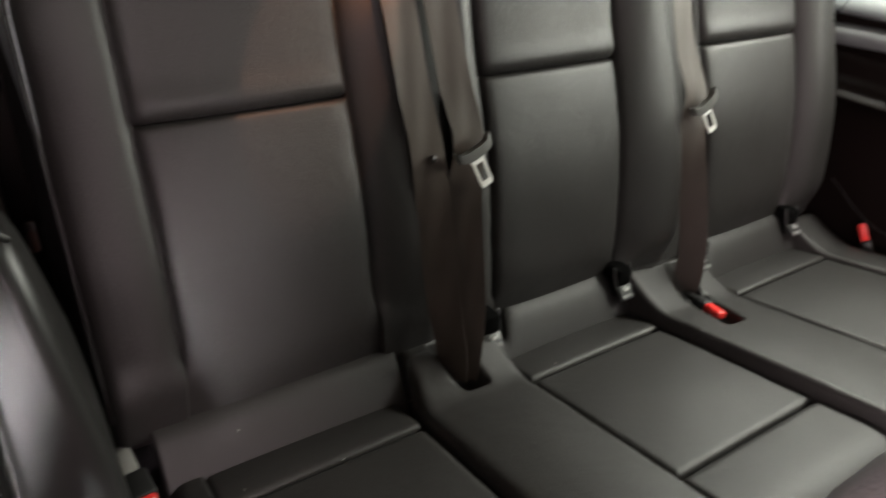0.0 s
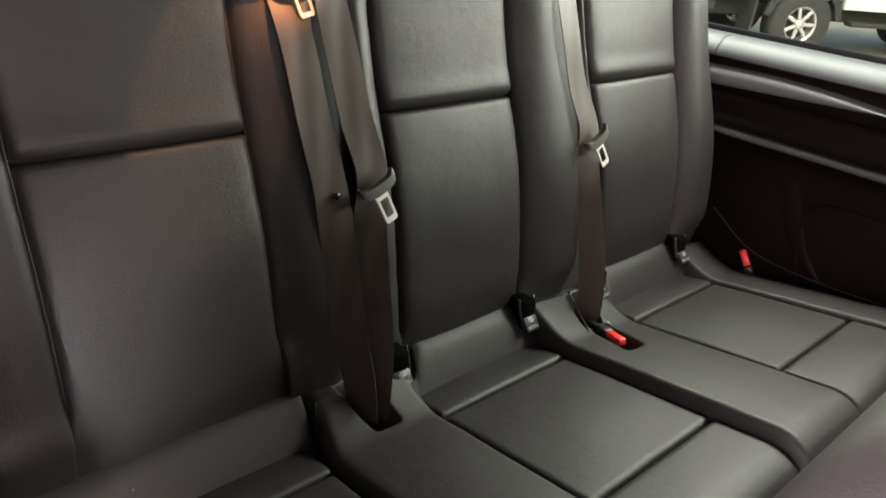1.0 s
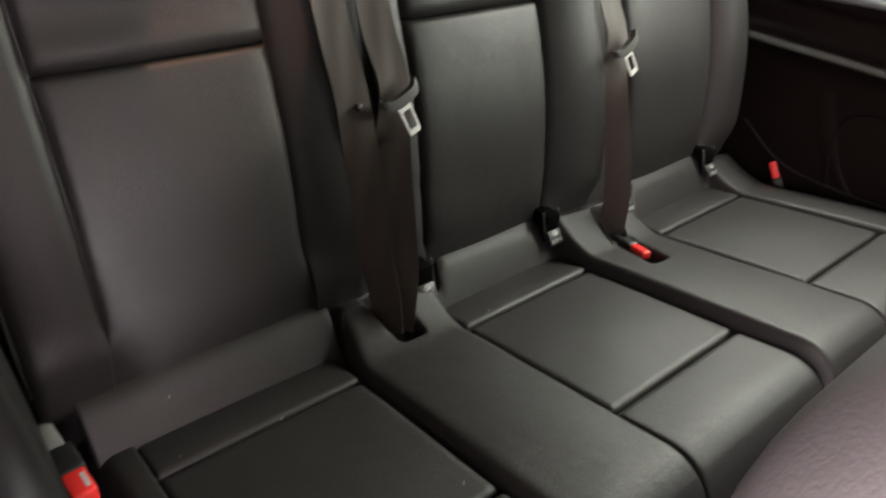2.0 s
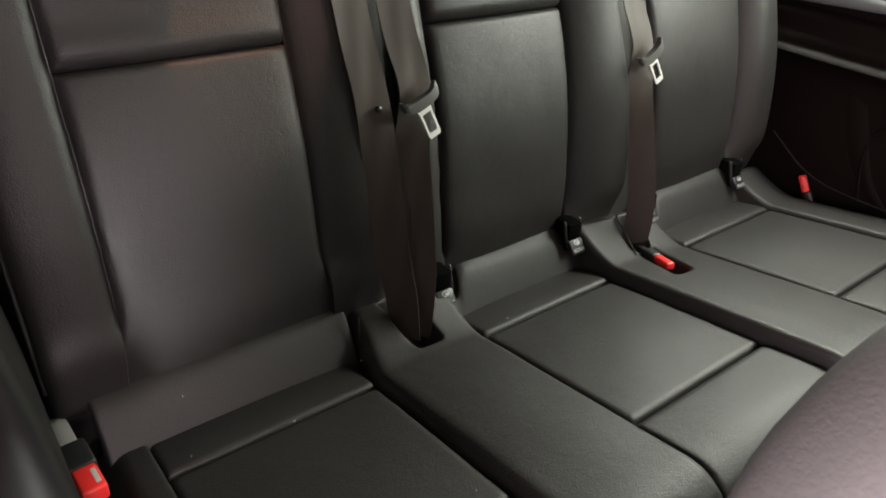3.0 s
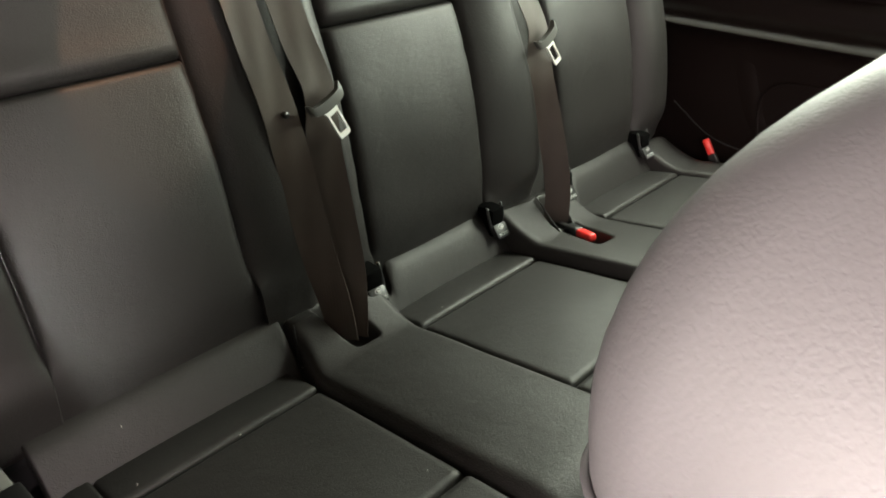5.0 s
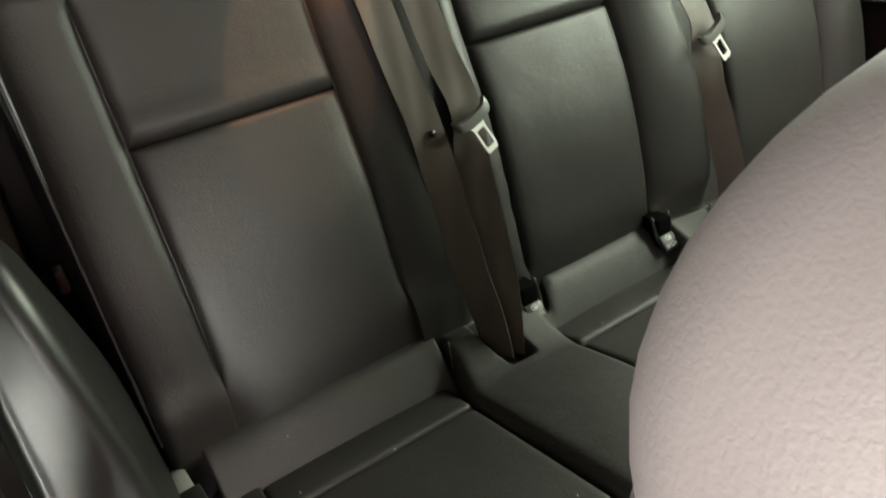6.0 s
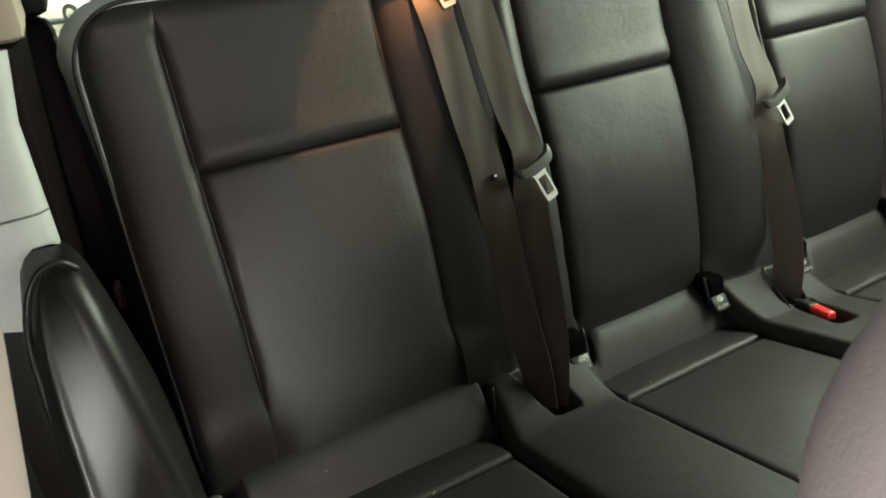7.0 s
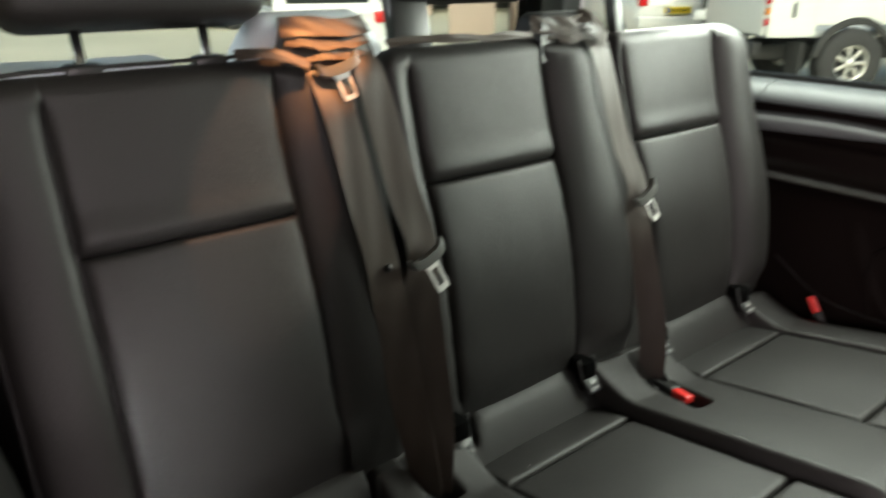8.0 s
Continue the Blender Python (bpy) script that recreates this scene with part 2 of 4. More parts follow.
def strap_mesh(name, points, width, mat, sides, thick=0.0014, n=10, ruffle=0.0):
    """A flat strap with thickness along points; sides: the way across it at each point."""
    line, across = smooth_path(points, n), smooth_path(sides, n)
    rings = []
    for i, (p, a) in enumerate(zip(line, across)):
        d = (line[min(i + 1, len(line) - 1)] - line[max(i - 1, 0)]).normalized()
        a = (a - a.dot(d) * d).normalized()
        nrm = a.cross(d).normalized()
        ring = []
        cols = 7
        for s in (1, -1):
            for k in range(cols):
                u = (k / (cols - 1) - 0.5) * s
                bow = ruffle * (math.sin(9 * u + i * 0.35) * 0.5 + (0.25 - u * u) * 2)
                ring.append(p + a * u * width + nrm * (bow + s * thick / 2))
        rings.append(ring)
    return loft_mesh(name, rings, mat)


def lines(lo, hi, step, dense=()):
    """Sorted grid lines from lo to hi with extra ones close to the places in dense."""
    out = list(np.linspace(lo, hi, max(2, int(round((hi - lo) / step)) + 1)))
    for c in dense:
        out += [c + o for o in (-0.016, -0.011, -0.0075, -0.005, -0.003, -0.0015, 0, 0.0015, 0.003, 0.005, 0.0075, 0.011, 0.016)]
    for o in (0.0005, 0.002, 0.0045, 0.008, 0.012, 0.0145, 0.017, 0.022, 0.03):
        out += [lo + o, hi - o]
    out = sorted(v for v in out if lo <= v <= hi)
    keep = [out[0]]
    for v in out[1:]:
        if v - keep[-1] > 0.0007:
            keep.append(v)
    keep[-1] = hi
    return np.array(keep)


def roll(d, r):
    """Drop of a rounded edge of radius r at the distance d from it."""
    d = np.clip(d, 0, r)
    return np.sqrt(np.maximum(r * r - (r - d) ** 2, 0)) - r


def grid_faces(nx, ny):
    return [(j * nx + i, j * nx + i + 1, (j + 1) * nx + i + 1, (j + 1) * nx + i) for j in range(ny - 1) for i in range(nx - 1)]


def closed_grid(name, P, mat, depth, flip=False):
    """A sheet of points P[ny, nx, 3] with walls down by the vector depth and a floor, as one solid."""
    ny, nx, _ = P.shape
    verts = [tuple(v) for v in P.reshape(-1, 3)]
    faces = grid_faces(nx, ny)
    rim = [i for i in range(nx)] + [j * nx + nx - 1 for j in range(1, ny)] + [(ny - 1) * nx + i for i in range(nx - 2, -1, -1)] + [j * nx for j in range(ny - 2, 0, -1)]
    base = len(verts)
    verts += [tuple(Vector(verts[i]) + Vector(depth)) for i in rim]
    n = len(rim)
    faces += [(rim[k], base + k, base + (k + 1) % n, rim[(k + 1) % n]) for k in range(n)]
    faces.append(tuple(base + k for k in range(n)))
    if flip:
        faces = [f[::-1] for f in faces]
    me = mesh_of(name, verts, faces, mat)
    me.set_sharp_from_angle(angle=radians(60))
    return me

# ---------------------------------------------------------------- the van's body
FLOOR_Z, ROOF_Z, GROUND_Z = 0.0, 1.42, -0.35

ground = new("ground", mesh_of("ground", [(-1500, -1500, GROUND_Z), (1500, -1500, GROUND_Z), (1500, 1500, GROUND_Z), (-1500, 1500, GROUND_Z)], [(0, 1, 2, 3)], CONCRETE, False))
tagged(ground, "pale worn concrete yard outside the van", "ground", kind="structure")


def slab(name, lo, hi, mat, label, category, bevel=0.004):
    return tagged(new(name, box_mesh(name, lo, hi, mat, bevel, 2)), label, category, kind="structure")


slab("floor", (-0.86, -2.9, -0.06), (1.06, 0.84, 0.0), CARPET, "dark carpeted floor of the van", "floor")
slab("ceiling", (-0.9, -2.95, ROOF_Z), (1.1, 0.88, ROOF_Z + 0.05), HEADLINE, "grey cloth headliner of the van", "ceiling")
slab("wall_front", (-0.86, -2.95, 0.0), (1.06, -2.9, 1.02), TRIM, "dark dashboard end of the van", "wall")
slab("wall_rear", (-0.86, 0.80, 0.0), (1.06, 0.86, 0.90), TRIM, "dark lower tailgate trim behind the bench", "wall")
slab("wall_left", (-0.90, 0.02, 0.0), (-0.86, 0.80, 0.98), TRIM, "dark side wall behind the sliding door", "wall")
slab("wall_left_front", (-0.90, -2.9, 0.0), (-0.86, -1.45, 0.92), TRIM, "dark front door panel ahead of the sliding door", "wall")
slab("wall_left_cab", (-0.90, -2.9, 0.922), (-0.86, -2.20, 1.368), TRIM, "dark wall beside the cab", "wall")
slab("pillar_front_left", (-0.90, -1.49, 0.922), (-0.86, -1.45, 1.368), BLACK, "black pillar between the door openings", "pillar")
# unseen wall added to keep door light off the bench and lower belts
slab("light_block_left_rear", (-0.90, -0.705, 0.0), (-0.86, 0.015, ROOF_Z - 0.052), TRIM, "unseen dark wall added to block light behind the door gap", "wall")
# made-up wall, out of view, that narrows the lit door gap from ahead
slab("light_block_left_front", (-0.90, -1.448, 0.0), (-0.86, -0.805, ROOF_Z - 0.052), TRIM, "unseen dark wall added to block light ahead of the door gap", "wall")
slab("wall_right", (1.03, -2.9, -0.05), (1.07, 0.84, 0.895), PAINT_SILVER, "outer side panel below the window", "wall")
slab("wall_right_top", (1.0, -2.9, 1.36), (1.07, 0.84, 1.43), BEIGE, "beige rail above the side window", "wall")
slab("pillar_rear_right", (0.955, 0.745, 0.88), (1.03, 0.84, ROOF_Z), BLACK, "black rear corner pillar", "pillar", 0.012)
slab("pillar_front_right", (0.99, -1.75, 0.92), (1.05, -1.60, ROOF_Z), BLACK, "black door pillar", "pillar", 0.012)
slab("pillar_rear_left", (-0.88, 0.76, 0.90), (-0.66, 0.84, ROOF_Z), BLACK, "black rear corner pillar", "pillar", 0.012)
slab("rail_rear", (-0.86, 0.80, 1.36), (1.03, 0.86, ROOF_Z), BEIGE, "beige rail above the rear window", "wall")
slab("wall_left_top", (-0.90, -2.9, 1.37), (-0.85, 0.84, 1.43), BEIGE, "beige rail above the door opening", "wall")


def window(name, lo, hi, label):
    """A pane with a thin black seal round it."""
    root = thing(name, ((lo[0] + hi[0]) / 2, (lo[1] + hi[1]) / 2, lo[2]), label, "window", kind="structure")
    part("pane", box_mesh("pane", lo, hi, GLASS, 0), root)
    thin = 0 if hi[0] - lo[0] < hi[1] - lo[1] else 1
    lo2, hi2 = list(lo), list(hi)
    lo2[thin] -= 0.006
    hi2[thin] += 0.006
    low = box_mesh("seal", (lo2[0], lo2[1], lo[2] - 0.006), (hi2[0], hi2[1], lo[2] + 0.012), BLACK, 0.003, 2)
    part("seal", low, root, "black rubber seal")
    return root


window("window_1", (1.040, -1.60, 0.900), (1.044, 0.745, 1.36), "fixed side window with green-tinted glass")
window("window_3", (-0.884, 0.04, 1.0), (-0.880, 0.76, 1.37), "rear quarter window with green-tinted glass")
window("window_4", (-0.884, -2.20, 0.93), (-0.880, -1.50, 1.366), "front door window with green-tinted glass")
window("window_2", (-0.66, 0.826, 0.90), (0.955, 0.830, 1.36), "tailgate window with green-tinted glass")


def smooth_path_2d(points, n):
    return [(p.x, p.y) for p in smooth_path([(a, b, 0) for a, b in points], n)]


# right-hand side trim: one moulded profile along the wall
def right_profile(y):
    up = 0.06 * np.clip((0.14 - y), 0, 2) * 0.9
    pts = [(1.028, 0.896), (1.005, 0.895), (0.978, 0.890), (0.966, 0.883), (0.962, 0.872), (0.966, 0.866), (0.974, 0.852), (0.976, 0.843 + up * 0.3),
           (0.974, 0.834), (0.973, 0.826), (0.973, 0.815), (0.975, 0.802), (0.978, 0.790), (0.966, 0.784), (0.961, 0.768)]
    arm = 0.5 + 0.5 * math.tanh((0.12 - y) / 0.05)
    pts += [(0.967, 0.745), (0.964 - 0.004 * arm, 0.731), (0.956 - 0.016 * arm, 0.722), (0.949 - 0.030 * arm, 0.714), (0.947 - 0.034 * arm, 0.707), (0.950 - 0.028 * arm, 0.700), (0.960 - 0.008 * arm, 0.690),
            (0.965, 0.66), (0.966, 0.58), (0.966, 0.45), (0.964, 0.30), (0.962, 0.12), (0.962, 0.0)]
    return pts


rings = []
for y in np.linspace(0.74, -1.6, 80):
    prof = right_profile(y)
    rings.append([(x, y, z) for x, z in prof] + [(1.028, y, 0.0)])
side = tagged(new("side_trim", loft_mesh("side_trim", rings, TRIM)), "black moulded plastic side panel with an armrest ridge", "trim panel", kind="structure")
# lighter sill capping that lies on the trim
rings = []
for y in np.linspace(0.138, -1.58, 60):
    top = [(1.030, 0.901), (1.005, 0.901), (0.986, 0.898), (0.971, 0.890), (0.960, 0.879), (0.953, 0.868), (0.953, 0.861), (0.962, 0.857), (1.0, 0.856), (1.03, 0.856)]
    rings.append([(x, y, z) for x, z in top])
tagged(new("window_sill", loft_mesh("window_sill", rings, SILL)), "grey plastic window sill with a rounded edge", "trim", kind="structure")
rings = [[(x, y, z) for x, z in top] for y in np.linspace(0.738, 0.141, 16)]
tagged(new("window_sill", loft_mesh("window_sill", rings, SILL)), "grey plastic rear sill piece with a joint", "trim", kind="structure")
rings = []
for y in np.linspace(0.735, -0.30, 50):
    u = float(np.clip((0.16 - y) / 0.42, 0, 1))
    z1, z0 = 0.834 + 0.010 * math.sin(u * math.pi) - 0.012 * u, 0.797 + 0.024 * u ** 1.2
    zm, zr = (z1 + z0) / 2, (z1 - z0) / 2
    rings.append([(0.985, y, z1 + 0.004)] + [(0.962 - 0.020 * math.cos(a) ** 0.7, y, zm + zr * math.sin(a)) for a in np.linspace(1.35, -1.35, 9)] + [(0.985, y, z0 - 0.002)])
tagged(new("side_trim_strip", loft_mesh("side_trim_strip", rings, STRIP)), "grey rounded plastic strip below the window sill", "trim", kind="structure")
# wide moulded web beside the door pocket
rings = []
for y, z in smooth_path_2d(((-0.095, 0.645), (-0.125, 0.56), (-0.165, 0.49), (-0.235, 0.43), (-0.33, 0.40)), 6):
    rings.append([(0.9665, y + 0.030, z + 0.010), (0.9645, y + 0.018, z + 0.008), (0.9638, y, z), (0.9645, y - 0.020, z - 0.009), (0.9665, y - 0.032, z - 0.012)])
tagged(new("side_trim_web", loft_mesh("side_trim_web", rings, TRIM)), "black moulded web beside the side pocket", "trim", kind="structure")
# moulded pocket outline on the panel
pocket = smooth_path([(0.962, -0.170, 0.44), (0.961, -0.150, 0.53), (0.961, -0.155, 0.585), (0.961, -0.19, 0.612), (0.961, -0.26, 0.618), (0.961, -0.55, 0.618)], 8)
tagged(new("side_trim_ridge", tube_mesh("side_trim_ridge", pocket, 0.0022, TRIM)), "black moulded ridge round the side pocket", "trim", kind="structure")
low_ridge = smooth_path([(0.962, 0.05, 0.52), (0.961, -0.05, 0.46), (0.961, -0.15, 0.445), (0.961, -0.3, 0.45), (0.961, -0.5, 0.47)], 8)
tagged(new("side_trim_seam", tube_mesh("side_trim_seam", low_ridge, 0.0016, BLACK)), "thin black seam along the side panel", "trim", kind="structure")

# left-hand side: end of the wall at the door opening, with the wheel-arch cover
def rounded_ring(x0, x1, y0, y1, z, r, n=8):
    """A rounded rectangle at the height z."""
    r = min(r, (x1 - x0) * 0.49, (y1 - y0) * 0.49)
    out = []
    for cx, cy, a0 in ((x1 - r, y1 - r, 0), (x0 + r, y1 - r, 90), (x0 + r, y0 + r, 180), (x1 - r, y0 + r, 270)):
        for k in range(n):
            a = radians(a0 + 90 * k / (n - 1))
            out.append((cx + r * math.cos(a), cy + r * math.sin(a), z))
    return out


def arch_ring(xl, xr, yf, yr, z):
    """A section of the cover: a broad face turned a little to the door, rounded into its two sides."""
    w = xr - xl
    face = [(xl + 0.012 + (w - 0.028) * u, yf + 0.008 * (1 - u), z) for u in (0.0, 0.2, 0.4, 0.6, 0.8, 1.0)]
    line = smooth_path([(xl, yr, z), (xl, yf + 0.060, z), (xl + 0.003, yf + 0.032, z), *face, (xr - 0.006, yf + 0.004, z), (xr, yf + 0.016, z), (xr, yf + 0.05, z), (xr, yr, z)], 4)
    return [tuple(p) for p in line]


arch = []
for z, xl, xr, yf, yr in ((0.0, -0.652, -0.540, -0.260, 0.5), (0.40, -0.652, -0.546, -0.220, 0.20), (0.55, -0.652, -0.552, -0.194, 0.11), (0.66, -0.651, -0.562, -0.172, 0.05), (0.74, -0.649, -0.573, -0.154, 0.01), (0.79, -0.646, -0.580, -0.142, -0.02), (0.82, -0.642, -0.585, -0.132, -0.035),
                      (0.84, -0.637, -0.590, -0.122, -0.045), (0.852, -0.630, -0.594, -0.112, -0.055), (0.858, -0.622, -0.600, -0.100, -0.062)):
    arch.append(arch_ring(xl, xr, yf, yr, z))
tagged(new("wheel_arch_cover", loft_mesh("wheel_arch_cover", arch, ARCH)), "dark grey plastic wheel-arch cover beside the bench", "trim panel", kind="structure")
for z0, z1, mt, lb in ((0.0, 0.752, TRIM_GREY, "dark lower end panel behind the wheel-arch cover"), (0.755, 0.8845, PALE_TRIM, "pale grey plastic end panel of the side wall"), (0.8865, 1.016, PALE_TRIM, "pale grey upper end panel of the side wall")):
    rows = []
    for y, grow in ((-0.030, -0.004), (-0.046, -0.003), (-0.056, -0.012), (-0.058, -0.03)):
        rows.append([(-0.855, y, z0)] + [(-0.597 + 0.010 * max(0, (z - 0.96)) / 0.06 + grow, y + 0.040 * min(1.0, max(0.0, (0.85 - z) / 0.10)) ** 1.6, z) for z in np.linspace(z0, z1, 8)] + [(-0.855, y, z1)])
    tagged(new("side_trim_left", loft_mesh("side_trim_left", rows, mt)), lb, "trim panel", kind="structure")
rows = []
for y, grow in ((-0.029, 0.0), (0.03, 0.004), (0.10, 0.008), (0.17, 0.011), (0.235, 0.012)):
    rows.append([(-0.855, y, 0.0)] + [(-0.602 + 0.012 * max(0, (z - 0.80)) / 0.2 + grow, y, z) for z in np.linspace(0.0, 1.014, 9)] + [(-0.855, y, 1.014)])
tagged(new("side_trim_inner", loft_mesh("side_trim_inner", rows, TRIM)), "dark grey inner side panel beside the bench", "trim panel", kind="structure")
lip = smooth_path([(-0.592, -0.112, 0.850), (-0.604, -0.118, 0.861), (-0.620, -0.120, 0.856), (-0.634, -0.122, 0.832), (-0.643, -0.118, 0.79), (-0.648, -0.116, 0.70), (-0.650, -0.116, 0.55)], 10)
tagged(new("wheel_arch_lip", tube_mesh("wheel_arch_lip", lip, 0.0032, ARCH)), "rounded plastic lip on the wheel-arch cover", "trim", kind="structure")
slab("pillar_left", (-0.70, 0.26, 0.0), (-0.548, 0.38, 1.022), TRIM, "black lower pillar trim beside the bench", "pillar", 0.015)
slab("pillar_left_top", (-0.70, 0.262, 1.0245), (-0.546, 0.378, ROOF_Z), TRIM_GREY, "dark grey upper pillar trim", "pillar", 0.015)
slab("rail_left", (-0.72, -0.03, 1.019), (-0.573, 0.235, ROOF_Z), BEIGE, "beige upper side trim above the end panel", "trim panel", 0.012)
slab("sill_left", (-0.86, 0.385, 0.96), (-0.60, 0.76, 1.0), BLACK, "black sill of the rear quarter window", "trim", 0.01)
post_rings = []
for z in np.linspace(0.0, ROOF_Z, 24):
    cx, cy = -0.6225 + 0.18 * (z - 1.0), -0.40
    post_rings.append([(cx + 0.022 * math.cos(a), cy + 0.030 * math.sin(a), z) for a in np.linspace(0, 2 * math.pi, 16, endpoint=False)])
tagged(new("door_post", loft_mesh("door_post", post_rings, POST)), "pinkish grey padded post at the door opening", "pillar", kind="structure")


# ---------------------------------------------------------------- the rear bench
def back_y(z):
    return 0.03 + 0.257 * (z - 0.47)


BACK_N = Vector((0, -0.9685, 0.249))
ZB, ZT, ZG = 0.448, 1.034, 0.838

bench = thing("rear_bench", (0.18, -0.05, 0.0), "three-seat rear bench in black leatherette with stitched panels", "bench seat")


def backrest(xl, xr, gl, gr, corner_l, corner_r, warp_l, warp_r, seed, label, flare=0.0, low_end=0.552, taper=0.0, lean=0.0, crest=0.42):
    """One seat's backrest: a padded sheet with sewn-in grooves, cut along the seams into its panels."""
    xs = lines(xl, xr, 0.016, (gl, gr))
    zs = lines(ZB, ZT, 0.008, (ZG, 0.545, 1.012))
    X, Z = np.meshgrid(xs, zs)
    up = ZT - Z

    def inset(rc):
        q = np.clip(rc - up, 0, rc)
        return rc - np.sqrt(np.maximum(rc * rc - q * q, 0))

    il, ir = inset(corner_l), inset(corner_r)
    low = np.clip((0.60 - Z) / 0.12, 0, 1) ** 1.5
    Xw = X + il * np.clip(1 - (X - xl) / 0.10, 0, 1) - ir * np.clip(1 - (xr - X) / 0.10, 0, 1)
    Xw = Xw + warp_l * low * np.clip(1 - np.abs(X - gl) / 0.09, 0, 1) + warp_r * low * np.clip(1 - np.abs(X - gr) / 0.09, 0, 1)
    # narrower towards the top
    climb = np.clip((Z - 0.60) / 0.36, 0, 1.2)
    Xw = Xw - taper * climb * np.clip((X - gr) / (xr - gr), 0, 1) - lean * climb * np.clip(1 - np.abs(X - gl) / 0.12, 0, 1)
    # distance to the outline, rounded at the top corners
    dl, dr = X - xl, xr - X
    d_side = np.minimum(dl, dr)
    d = np.minimum(d_side, up)
    h = roll(np.minimum(dl + il * 0, 1), 0.022) + roll(dr, 0.030) + roll(up, 0.030) + roll(Z - ZB, 0.026)
    h = np.maximum(h, -0.056)
    # sewn grooves: the centre panel runs flat under a rolled bolster on either side
    span = 1 / (1 + np.exp(-(Z - low_end) / 0.010)) * 1 / (1 + np.exp((Z - 1.002) / 0.007))
    inside = ((X > gl) & (X < gr)) * 1.0
    for g, width in ((gl, gl - xl), (gr, xr - gr)):
        far = np.clip(np.abs(X - g) / (width * (crest if g == gr and flare == 0 else 0.66)), 0, 1)
        high = (0.009 if g == gl and flare else 0.020 if flare or g == gl else 0.028) * min(1.0, width / 0.10)
        out = ((X < gl) if g == gl else (X > gr)) * 1.0
        if g == gl and flare:
            h -= out * span * 0.025 * np.clip((gl - X) / width - 0.05, 0, 1) ** 1.5
        h += out * (span * (high * np.sin(far * math.pi / 2) ** 1.1 - 0.004) + (1 - span) * high * 0.45 * np.clip(up / 0.03, 0, 1) * (far > -1))
        h -= span * (0.007 * np.exp(-np.abs(X - g) / 0.0034) + 0.008 * np.exp(-np.abs(X - g) / 0.012))
    h -= inside * (0.012 * np.exp(-np.abs(Z - ZG) / np.where(Z < ZG, 0.0018, 0.0055)) + 0.003 * np.exp(-np.abs(Z - ZG) / 0.014))
    h += inside * 0.0045 * np.exp(-((Z - ZG - 0.018) / 0.018) ** 2) * (Z > ZG)
    # padding
    h += 0.016 * np.exp(-((Z - 0.70) / 0.13) ** 2) - 0.026 * np.exp(-((Z - 0.45) / 0.060) ** 2)
    h += inside * 0.002 * np.cos(np.clip((X - (gl + gr) / 2) / (gr - gl), -0.5, 0.5) * math.pi)
    rng = np.array([[noise.noise(Vector((x * 9, seed, z * 9))) for x in xs] for z in zs])
    h += 0.0016 * rng
    gather = np.array([[noise.noise(Vector((x * 20, seed + 5, z * 48))) for x in xs] for z in zs])
    h += 0.0022 * gather * span * (np.exp(-np.abs(X - gl) / 0.014) + np.exp(-np.abs(X - gr) / 0.014))
    P = np.stack([Xw, 0.03 + 0.257 * (Z - 0.47) + BACK_N.y * h, Z + BACK_N.z * h], -1)
    ny, nx = X.shape
    # the shell behind
    shell = closed_grid("backrest", P[:, :, :] + np.array(BACK_N) * -0.006, SEAT, (-flare, 0.085, -0.02))
    root = part("backrest", shell, bench, label)
    ig, jg, kg = int(np.argmin(np.abs(xs - gl))), int(np.argmin(np.abs(xs - gr))), int(np.argmin(np.abs(zs - ZG)))
    for nm, sl in (("bolster", (slice(0, ny), slice(0, ig + 1))), ("bolster", (slice(0, ny), slice(jg, nx))),
                   ("lower_panel", (slice(0, kg + 1), slice(ig, jg + 1))), ("upper_panel", (slice(kg, ny), slice(ig, jg + 1)))):
        part(nm, closed_grid(nm, P[sl], SEAT, (0, 0.004, -0.001)), root)
    return root


backs = [backrest(-0.546, -0.072, -0.450, -0.185, 0.075, 0.03, -0.006, 0.010, 1.0, "wide outer backrest with rounded shoulder and piped edge", 0.014),
         backrest(-0.022, 0.436, 0.026, 0.294, 0.03, 0.03, 0.004, 0.0, 2.0, "middle backrest with stitched centre panels", 0.0, 0.50, 0.046, crest=0.72),
         backrest(0.500, 0.894, 0.520, 0.784, 0.02, 0.06, 0.0, 0.0, 3.0, "outer backrest beside the window", 0.0, 0.50, 0.012, 0.018)]

# piping along the free edge of the outer backrest
pts = [(-0.5445, back_y(z) + 0.014, z) for z in np.linspace(0.50, 0.955, 14)]
for a in np.linspace(0, math.pi / 2, 8):
    z = 0.957 + 0.075 * math.sin(a)
    pts.append((-0.5445 + 0.075 * (1 - math.cos(a)), back_y(z) + 0.014, z))
pts += [(x, back_y(1.033) + 0.016, 1.033) for x in np.linspace(-0.45, -0.16, 8)]
part("piping", tube_mesh("piping", smooth_path(pts, 3), 0.0026, SEAT, 8), backs[0], "thin leatherette piping")

